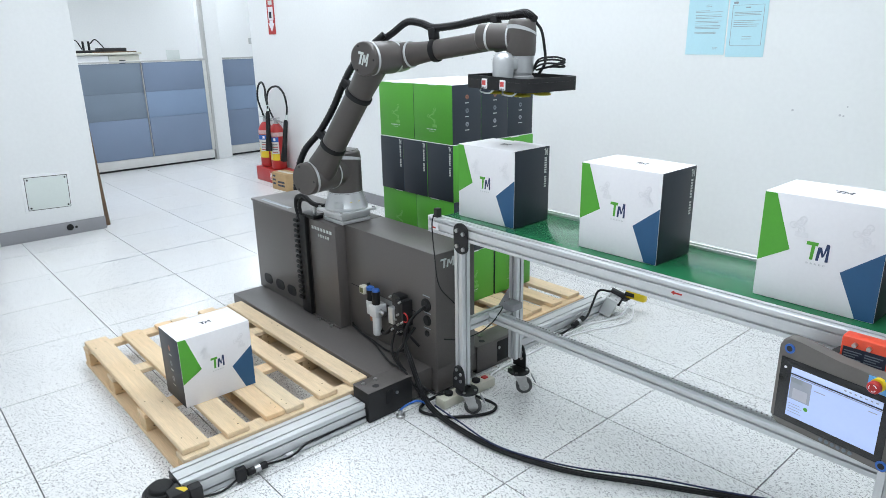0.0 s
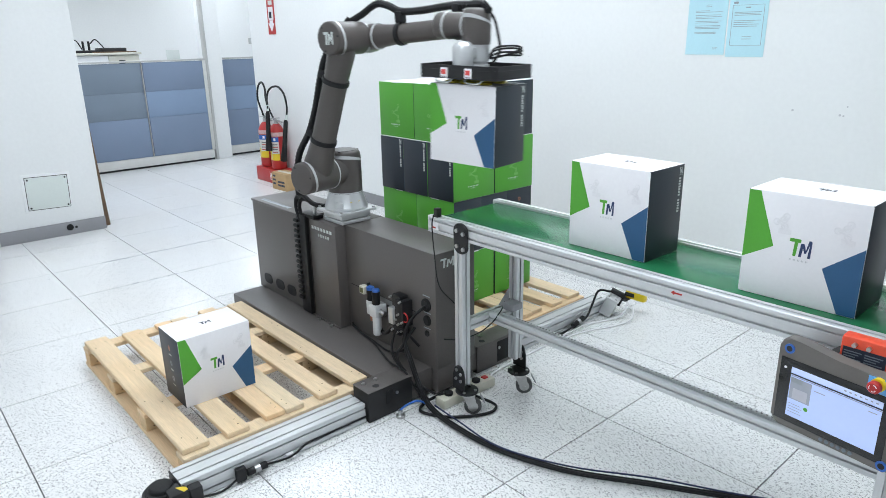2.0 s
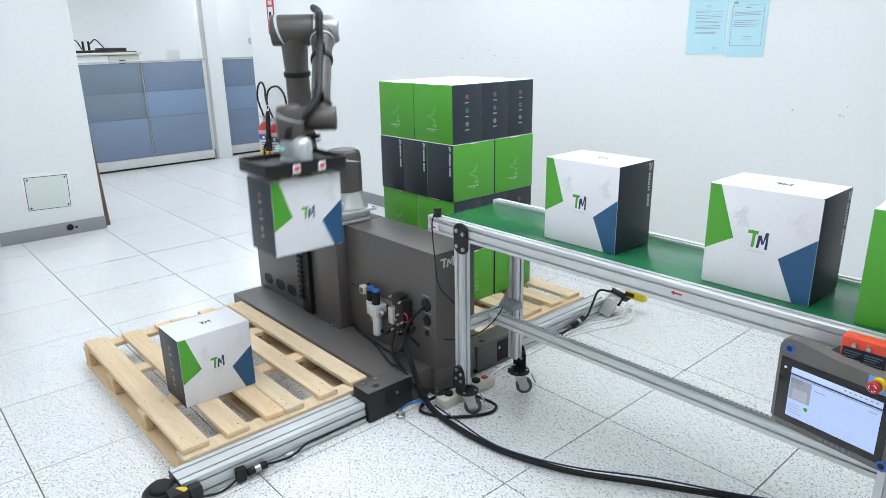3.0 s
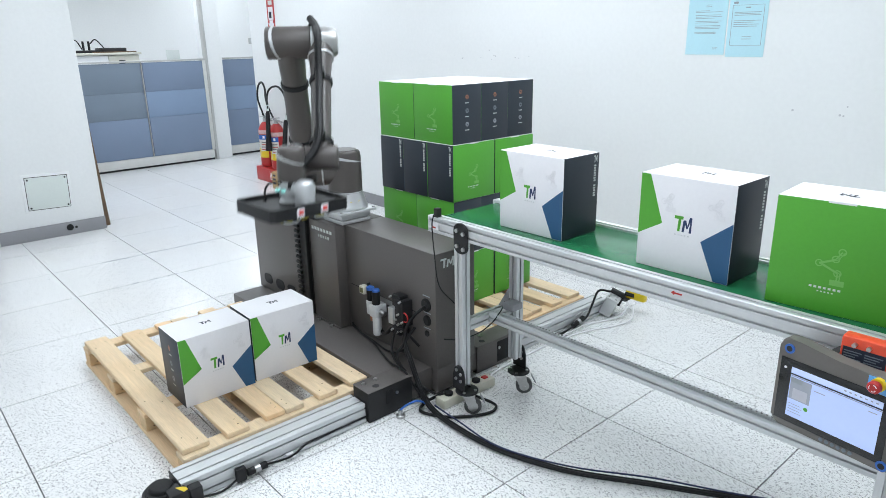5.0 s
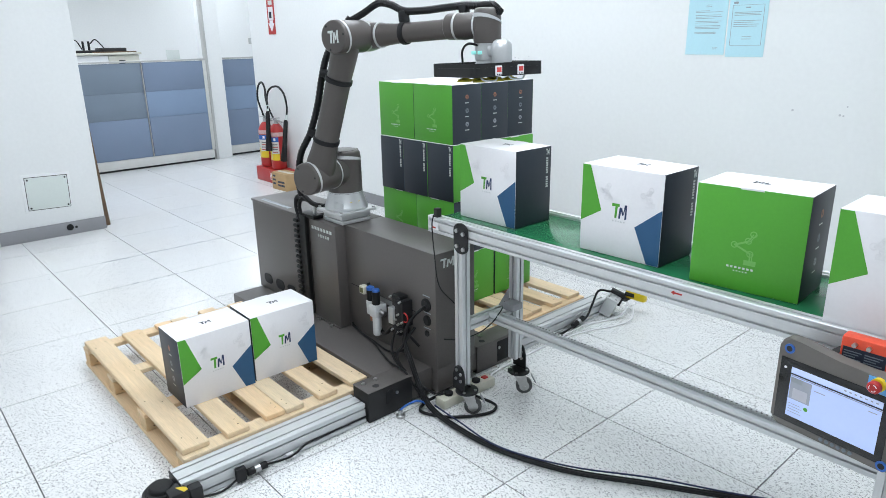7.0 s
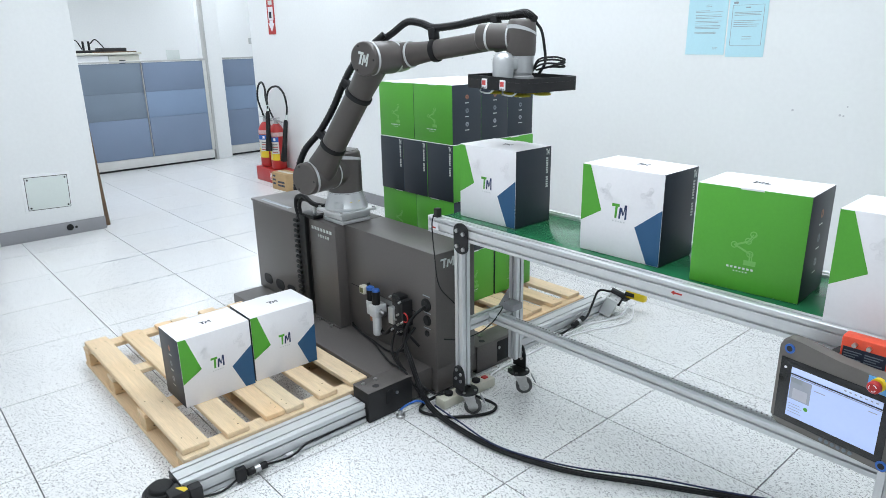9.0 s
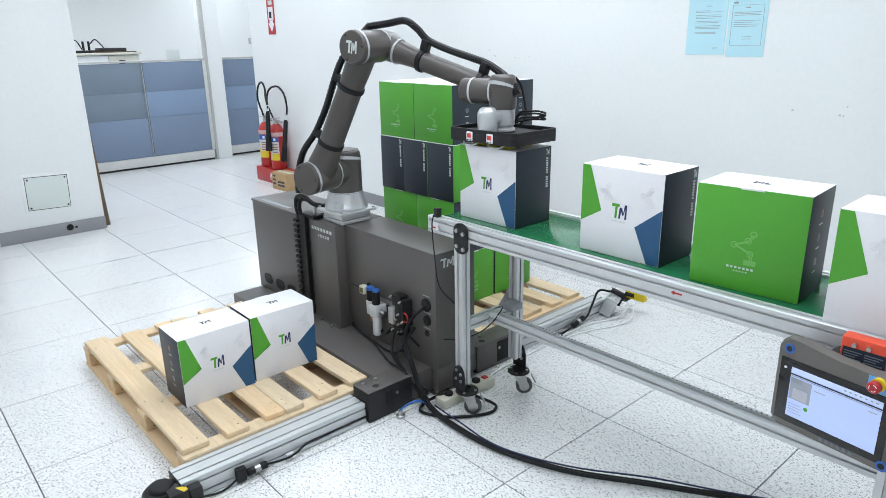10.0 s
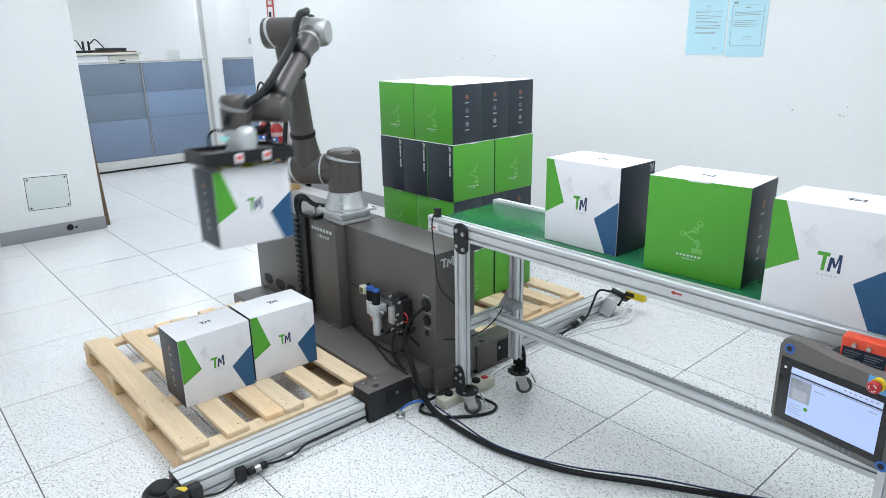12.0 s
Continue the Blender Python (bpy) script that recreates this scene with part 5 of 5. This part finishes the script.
    for x in (-0.054, -0.012):
        for k in range(5):
            box((x, -0.0225, 0.008 - k * 0.006), (x + 0.036 - 0.006 * (k % 3), -0.0216, 0.0102 - k * 0.006), bm=g)
    part("label_bars", g, M_GREYD, pl, kind="stuff")
    for x in (-0.034, -0.005):
        part("key_switch", cyl((x, -0.02, 0.027), (x, -0.030, 0.027), 0.005, seg=14), M_STEEL, b)


M_GREYL = mat("screen_picture_grey", (0.36, 0.37, 0.42), rough=0.3, glow=0.3)
M_BLUEL = mat("light_blue_plate", (0.10, 0.34, 0.72), rough=0.4)


def notice(x0, x1, z0, z1, framed):
    n = thing("wall_notice", "pale blue printed notice sheet taped to the wall", "notice", pose((x0 + x1) / 2, YW, (z0 + z1) / 2), "wall notices")
    w, h = (x1 - x0) / 2, (z1 - z0) / 2
    part("sheet", box((-w, -0.003, -h), (w, -0.0005, h)), M_PAPER, n)
    g = bmesh.new()
    if framed:
        f = 0.82
        for lo, hi in (((-w * f, -h * 0.6), (w * f, -h * 0.59)), ((-w * f, h * 0.8), (w * f, h * 0.81)), ((-w * f, -h * 0.6), (-w * f + 0.002, h * 0.81)), ((w * f - 0.002, -h * 0.6), (w * f, h * 0.81))):
            box((lo[0], -0.0038, lo[1]), (hi[0], -0.0032, hi[1]), bm=g)
        box((-w * 0.78, -0.0038, h * 0.86), (-w * 0.55, -0.0032, h * 0.93), bm=g)
        box((-0.012, -0.0038, h * 0.70), (0.012, -0.0032, h * 0.74), bm=g)
        rows = [(0.55, 0.7), (0.5, 0.62), (0.45, 0.66), (0.26, 0.68), (0.2, 0.3), (0.13, 0.6), (0.06, 0.52), (-0.3, -0.1), (-0.38, -0.1)]
        for v, e in rows:
            box((-w * 0.7 if v > 0 else -w * 0.2, -0.0038, h * v), (w * e if v > 0 else w * 0.3, -0.0032, h * v + 0.0024), bm=g)
    else:
        for v, a, b in ((0.78, -0.1, 0.2), (0.72, -0.1, 0.2), (0.58, -0.6, 0.1), (0.53, -0.6, 0.75), (0.42, -0.6, 0.7), (0.36, -0.6, 0.75), (0.31, -0.6, 0.4), (0.2, -0.6, 0.72), (0.15, -0.6, 0.6), (0.04, -0.6, 0.7), (-0.01, -0.6, 0.72),
                        (-0.06, -0.6, 0.65), (-0.2, -0.6, 0.5), (-0.24, -0.6, 0.5), (-0.76, 0.4, 0.66), (-0.8, 0.4, 0.62)):
            box((w * a, -0.0038, h * v), (w * b, -0.0032, h * v + 0.0022), bm=g)
    part("printing", g, M_GREYM, n, kind="stuff")


def wrap(r, a0, a1, z0, z1, n=10):
    """A thin sheet bent round an upright cylinder."""
    bm = bmesh.new()
    ring_lo, ring_hi = [], []
    for k in range(n + 1):
        a = radians(a0 + (a1 - a0) * k / n)
        ring_lo.append(bm.verts.new((r * math.cos(a), r * math.sin(a), z0)))
        ring_hi.append(bm.verts.new((r * math.cos(a), r * math.sin(a), z1)))
    for k in range(n):
        bm.faces.new((ring_lo[k], ring_lo[k + 1], ring_hi[k + 1], ring_hi[k]))
    return bm


def extinguisher(x, y, hose, horn):
    e = thing("fire_extinguisher", "red fire extinguisher with printed label and black hose", "fire extinguisher", pose(x, y, 0.15), "fire extinguishers")
    part("cylinder", lathe([(0.06, 0), (0.078, 0.02), (0.08, 0.05), (0.08, 0.80), (0.075, 0.86), (0.055, 0.94), (0.03, 1.0)], (0, 0, 0), (0, 0, 0.48)), M_RED, e)
    lb = part("label", wrap(0.0806, -140, -20, 0.10, 0.345), M_LABEL, e, "yellow, white and blue printed label")
    part("label_patch", wrap(0.0811, -140, -20, 0.295, 0.345), M_BLUEP, lb)
    part("label_patch", wrap(0.0811, -140, -84, 0.10, 0.20), M_YELLOW, lb)
    part("label_patch", wrap(0.0811, -80, -20, 0.10, 0.17), M_YELLOW, lb)
    for a0 in (-122, -58):
        part("label_patch", wrap(0.0815, a0, a0 + 16, 0.308, 0.335, 4), M_WHITE, lb)
    for k in range(4):
        part("label_bar", wrap(0.0815, -132, -95, 0.215 + k * 0.019, 0.222 + k * 0.019, 6), M_RED if k % 2 else M_INK, lb)
        part("label_bar", wrap(0.0815, -72, -30, 0.185 + k * 0.026, 0.193 + k * 0.026, 6), M_INK if k % 2 else M_RED, lb)
    part("plastic_sleeve", lathe([(0.0802, 0), (0.0835, 0.1), (0.0845, 0.5), (0.0835, 0.9), (0.079, 1)], (0, 0, 0.352), (0, 0, 0.395)), M_SLEEVE, e, "crumpled clear plastic sleeve")
    part("neck", cyl((0, 0, 0.475), (0, 0, 0.515), 0.022, seg=16), M_STEEL, e)
    part("lever", box((-0.07, -0.012, 0.512), (0.10, 0.012, 0.522), 0.003), M_STEEL, e, "bare metal lever", at=pose(0, 0, 0, 0, 6, 0))
    part("handle", box((-0.05, -0.012, 0.53), (0.12, 0.012, 0.54), 0.003), M_STEEL, e, at=pose(0, 0, 0, 0, -5, 0))
    part("hose", tube(hose, 0.0105), M_RUBBER, e, at=pose(-x, -y, -0.15))
    part("ferrule", cyl(hose[-1], hose[-2], 0.0145, seg=12), M_PALE, e, at=pose(-x, -y, -0.15))
    part("horn", lathe([(0.012, 0), (0.022, 0.06), (0.024, 0.6), (0.036, 1.0)], *horn), M_RUBBER, e, at=pose(-x, -y, -0.15))


M_SLEEVE = mat("clear_plastic_over_red", (0.55, 0.36, 0.35), rough=0.25, vary=0.25, scale=30)
M_LABEL = mat("pale_label", (0.62, 0.62, 0.58), rough=0.4)


def corner_things():
    t = thing("extinguisher_tray", "red box tray holding the fire extinguishers", "tray", pose(-4.67, 2.59, 0))
    g = box((-0.28, -0.10, 0), (0.28, 0.09, 0.15), 0.004)
    part("tray", g, M_RED, t)
    lettering("lettering", "\u6ec5\u706b\u5668", 0.072, M_WHITE, t, pose(0.02, -0.1012, 0.062, 90))
    g = box((0.03, -0.1022, 0.038), (0.19, -0.1005, 0.050))
    part("printing", g, M_PALE, t, kind="stuff")
    extinguisher(-4.86, 2.60, [(-4.86, 2.60, 0.66), (-4.92, 2.61, 0.72), (-5.02, 2.62, 0.86), (-4.99, 2.62, 0.99), (-4.88, 2.61, 1.045), (-4.76, 2.58, 0.99), (-4.66, 2.53, 0.90), (-4.56, 2.49, 0.83), (-4.545, 2.48, 0.77)],
                 ((-4.545, 2.48, 0.775), (-4.585, 2.475, 0.36)))
    extinguisher(-4.60, 2.59, [(-4.60, 2.59, 0.66), (-4.68, 2.60, 0.70), (-4.79, 2.61, 0.82), (-4.76, 2.61, 0.94), (-4.66, 2.61, 1.0), (-4.52, 2.61, 1.01), (-4.39, 2.60, 0.94), (-4.335, 2.59, 0.82), (-4.335, 2.58, 0.74), (-4.34, 2.57, 0.69)],
                 ((-4.34, 2.57, 0.695), (-4.42, 2.55, 0.26)))
    c = thing("cardboard_box", "small brown cardboard box with black printing", "box", pose(-4.25, 2.45, 0, 0, 0, 4))
    part("card", box((-0.13, -0.07, 0), (0.14, 0.09, 0.175), 0.002), M_CARD, c)
    part("tape", box((-0.131, -0.02, 0.174), (0.141, 0.03, 0.1762)), M_BEIGE, c)
    g = bmesh.new()
    for z in (0.05, 0.09, 0.13):
        box((-0.11, -0.0715, z), (-0.06, -0.0702, z + 0.02), bm=g)
    for z in (0.04, 0.075):
        box((-0.02, -0.0715, z), (0.10, -0.0702, z + 0.02), bm=g)
    part("printing", g, M_INK, c, kind="stuff")
    s = thing("wall_sign", "red and white vertical fire equipment sign", "sign", pose(-4.70, YW, 1.78))
    part("plate", box((-0.075, -0.004, -0.25), (0.075, -0.0005, 0.25)), M_RED, s)
    part("white_panel", box((-0.05, -0.0052, -0.11), (0.05, -0.0042, 0.02)), M_WHITE, s)
    g = bmesh.new()
    slab([(-0.062, -0.14), (0.0, -0.225), (0.062, -0.14), (0.034, -0.14), (0.034, -0.112), (-0.034, -0.112), (-0.034, -0.14)], 0.0044, 0.0054, g)
    part("arrow", g, M_WHITE, s, at=pose(0, 0, 0, 90))
    part("pictogram", cyl((0, -0.0062, -0.09), (0, -0.0062, -0.03), 0.016, seg=10), M_INK, s)
    g = bmesh.new()
    for k in range(3):
        box((-0.04, -0.0052, 0.04 + k * 0.06), (0.04, -0.0042, 0.08 + k * 0.06), bm=g)
    part("printing", g, M_PALE, s, kind="stuff")


def wall_marks():
    rnd = random.Random(9)
    for x, z, w, k in ((-1.90, 1.35, 0.10, 3), (-1.55, 1.348, 0.12, 5), (-1.22, 1.345, 0.1, 3), (0.557, 1.10, 0.012, 2), (0.81, 1.13, 0.006, 1), (0.79, 1.087, 0.01, 2)):
        m = thing("wall_scuff", "small grey scuff marks on the white wall", "scuff", pose(x, YW, z))
        g = bmesh.new()
        for _ in range(k):
            a, b = rnd.uniform(-w, w), rnd.uniform(-w, w) * 0.3
            cyl((a, -0.0012, b), (a, -0.0004, b), rnd.uniform(0.003, 0.006), bm=g, seg=7)
        part("mark", g, M_GREY, m, kind="stuff")


def floor_marks():
    rnd = random.Random(21)
    for x, y, ln, k in ((-2.35, 0.30, 0.05, 3), (-3.45, 0.62, 0.10, 4), (-2.9, 0.0, 0.06, 3), (-3.3, 0.36, 0.08, 3)):
        m = thing("floor_scuff", "thin grey scuff marks on the white floor", "scuff", pose(x, y, 0.0003))
        g = bmesh.new()
        for _ in range(k):
            a, b, t = rnd.uniform(-ln, ln), rnd.uniform(-ln, ln), rnd.uniform(0, 3)
            c, s = math.cos(t) * 0.03, math.sin(t) * 0.03
            slab([(a, b), (a + c, b + s), (a + c + 0.004, b + s + 0.006), (a + 0.003, b + 0.008)], 0, 0.0003, g)
        part("mark", g, M_GREY, m, kind="stuff")
    for (x0, y0), (x1, y1), k in WORN_SEAMS:
        m = thing("worn_seam", "dark chipped edge along a floor tile joint", "floor wear", pose(0, 0, 0.0003))
        g = bmesh.new()
        for i in range(k):
            t = (i + rnd.uniform(0.1, 0.9)) / k
            ln, w = rnd.uniform(0.015, 0.06), rnd.uniform(0.004, 0.011)
            d = Vector((x1 - x0, y1 - y0)).normalized()
            c = Vector((x0 + (x1 - x0) * t, y0 + (y1 - y0) * t)) + Vector((-d.y, d.x)) * rnd.uniform(-0.006, 0.006)
            nrm = Vector((-d.y, d.x)) * w
            slab([tuple(c - d * ln), tuple(c - nrm), tuple(c + d * ln * rnd.uniform(0.5, 1)), tuple(c + nrm * rnd.uniform(0.4, 1))], 0, 0.0003, g)
        part("chips", g, M_GREYD, m, kind="stuff")


WORN_SEAMS = (((-3.0, 0.33), (-3.0, 1.5), 30), ((-2.4, 0.2), (-2.4, 1.0), 8))
PENDANT = pose(1.5205, 0.680, 0.662, 0, 0, -8.6)
RED_BOX = pose(1.562, 0.758, 0.776, 0, 0, 0)
station()
stop_rail(-0.265, 0.473)
stop_rail(1.345, 2.085)
regulator()
cables()
end_sensor()
power_strip()
ARM = arm()
pendant()
notice(-0.039, 0.178, 1.36, 1.64, False)
notice(0.187, 0.386, 1.35, 1.63, True)
corner_things()
wall_marks()
floor_marks()

# ---- cartons that move ----
LINE = [carton("product_carton", "white printed carton with green and blue panels", pose(0, 0, 0), "cartons on the conveyor")]
for label in ("white printed carton with green and blue panels",) * 2 + ("green printed carton face towards the rail",) + ("white printed carton with green and blue panels",):
    LINE.append(tagged(copy_thing(LINE[0], pose(0, 0, 0)), label))
placed = tagged(copy_thing(LINE[0], pose(-0.536, 0.0605, PZ + 0.001, 0, 0, 90.3)), "white printed carton standing on the pine pallet", group="cartons on the pallet")


def curve(times, values, t):
    """Monotone cubic through the given values."""
    if t <= times[0]:
        return values[0]
    if t >= times[-1]:
        return values[-1]
    n = len(times)
    h = [times[i + 1] - times[i] for i in range(n - 1)]
    d = [(values[i + 1] - values[i]) / h[i] for i in range(n - 1)]
    m = [d[0]] + [0.0 if d[i - 1] * d[i] <= 0 else 3 * (h[i - 1] + h[i]) / ((2 * h[i] + h[i - 1]) / d[i - 1] + (h[i] + 2 * h[i - 1]) / d[i]) for i in range(1, n - 1)] + [d[-1]]
    i = max(k for k in range(n - 1) if times[k] <= t)
    s = (t - times[i]) / h[i]
    return ((1 + 2 * s) * (1 - s) ** 2 * values[i] + s * (1 - s) ** 2 * h[i] * m[i] + s * s * (3 - 2 * s) * values[i + 1] + s * s * (s - 1) * h[i] * m[i + 1])


KT = [0, 0.5, 0.85, 0.98, 1.32, 1.65, 1.71, 1.79, 1.89, 2.0, 2.07, 2.2, 2.5, 2.8, 3.0, 3.2, 3.6, 3.95, 4.3, 4.6, 4.8, 5.0, 5.2, 5.5, 5.76, 5.98, 7.4, 8.6, 9.2, 9.5, 9.6, 9.97, 10.58, 10.64, 10.72, 10.82, 10.93, 11.0, 11.13, 11.5, 11.8, 12.0]
K1 = [15.27, 15.27, 16.59, 16.59, 17.11, 17.11, 16.84, 15.78, 16.25, 11.84, 9.57, 2.51, -11.42, -23.58, -36.31, -51.76, -56.39, -55.61, -55.61, -55.51, -44.09, -35.96, -25.51, -19.03, 4.21, 16.9, 16.9, 15.27, 15.27, 16.59, 16.59, 16.98, 16.98, 16.72, 15.73, 16.25, 11.84, 9.57, 2.51, -11.25, -29.79, -52.88]
K2 = [35.79, 35.79, 26.65, 26.65, 27.65, 27.65, 27.1, 25.93, 26.53, 20.87, 18.82, 15.31, 9.21, -3.43, 7.39, 21.63, 56.48, 68.73, 68.73, 52.57, 43.69, 24.42, 2.12, -4.95, 12.49, 19.45, 19.45, 35.79, 35.79, 26.65, 26.65, 28.29, 28.29, 27.68, 26.23, 26.53, 20.87, 18.82, 15.31, 0.12, -2.98, 12.82]
K3 = [82.36, 82.36, 86.36, 86.36, 107.89, 107.89, 105.4, 95.56, 85.76, 86.2, 86.9, 86.75, 86.95, 99.9, 127.23, 161.84, 188.89, 196.71, 196.71, 186.25, 164.43, 139.58, 108.76, 90.12, 87.77, 86.92, 86.92, 82.36, 82.36, 86.36, 86.36, 107.52, 107.52, 105.08, 95.41, 85.76, 86.2, 86.9, 86.75, 89.54, 100.23, 120.45]
K4 = [0.76, 0.76, 0.05, 0.05, 0.0, 0.0, 0.0, 0.0, 0.7, 1.72, 0.94, 3.0, 4.4, -2.2, 0.2, 2.2, 0.0, 0.0, 0.0, 0.0, 0.9, 0.6, 1.0, 0.13, -0.5, -0.9, -0.9, 0.76, 0.76, 0.05, 0.05, 0.0, 0.0, 0.0, 0.0, 0.7, 1.72, 0.94, 3.0, 0.01, -0.3, -1.7]
K5 = [0.47, 0.47, 0.0, 0.0, 0.0, 0.0, 0.0, 0.0, -2.7, 0.47, 0.46, 1.7, 2.0, -0.4, -0.5, -4.4, 0.0, 0.0, 0.0, 0.0, -5.6, -2.3, -0.5, -0.55, -1.0, -0.1, -0.1, 0.47, 0.47, 0.0, 0.0, 0.0, 0.0, 0.0, 0.0, -2.7, 0.47, 0.46, 1.7, 0.25, 0.4, 1.2]
K6 = [-24.27, -24.27, -21.92, -21.92, -16.51, -16.51, -16.58, -16.85, -18.55, -2.1, 6.18, 30.2, 66.53, 110.08, 125.21, 149.37, 146.39, 144.94, 144.94, 150.51, 147.19, 131.36, 117.81, 111.95, 81.39, 68.1, 68.1, -24.27, -24.27, -21.92, -21.92, -17.48, -17.48, -17.44, -17.26, -18.55, -2.1, 6.18, 30.2, 78.07, 115.89, 140.28]


def angles(t):
    return [curve(KT, k, t) for k in (K1, K2, K3, K4, K5, K6)]


def arm_poses(t):
    """The poses of the arm's moving parts in the arm's own space, and the tool's in the world."""
    q1, q2, q23, th, q5, q6 = [radians(a) for a in angles(t)]
    lift = Matrix.Translation((0, 0, Z2 - TOPZ - 0.062))
    turn = Matrix.Rotation(q1, 4, "Z")
    e = Vector((L2 * math.sin(q2), 0, L2 * math.cos(q2)))
    w = e + Vector((L3 * math.sin(q23), 0, L3 * math.cos(q23)))
    up = turn @ lift @ Matrix.Rotation(q2, 4, "Y")
    fo = turn @ lift @ Matrix.Translation(e) @ Matrix.Rotation(q23, 4, "Y")
    wr = turn @ lift @ Matrix.Translation(w) @ Matrix.Rotation(th, 4, "Y")
    te = wr @ Matrix.Translation((D5, -S_TOOL, 0)) @ Matrix.Rotation(q5, 4, "X")
    gr = te @ Matrix.Rotation(q6, 4, "Z")
    return turn, up, fo, wr, te, gr


def tool_carton(t):
    return ARM[0].matrix_basis @ arm_poses(t)[5] @ Matrix.Translation((OX, OY, -DZ - GH - CUP - BH))


def belt_travel(t):
    v = 0.1068
    return v * (max(0.0, min(t, 7.0) - 1.62) + max(0.0, t - 10.60))


def motions():
    times = [k * 0.1 for k in range(121)]
    for i, ob in enumerate(ARM[1:]):
        walk(ob, [(t, arm_poses(t)[i]) for t in times])
    start = [0.203, 0.784, 1.372, 1.767, 2.144]
    front = [0.90, 0.902, 0.890, 0.878, 0.826]
    taken = [(1.65, 4.0), (10.58, 13.0)] + [(99, 99)] * 3
    for k, ob in enumerate(LINE):
        t0, t1 = taken[k]
        rows = []
        rest = tool_carton(4.0)
        rest = pose(rest.translation.x, rest.translation.y, PZ + 0.001, 0, 0, 89.3)
        for t in times:
            if t < t0:
                rows.append((t, pose(start[k] - (belt_travel(t) if k else 0.0), front[k] + BD / 2, BELT + 0.001, 0, 0, (0.6, 0.0, 0.4, 184.5, 1.5)[k])))
            else:
                rows.append((t, tool_carton(t) if t < t1 else rest))
        walk(ob, rows)


motions()
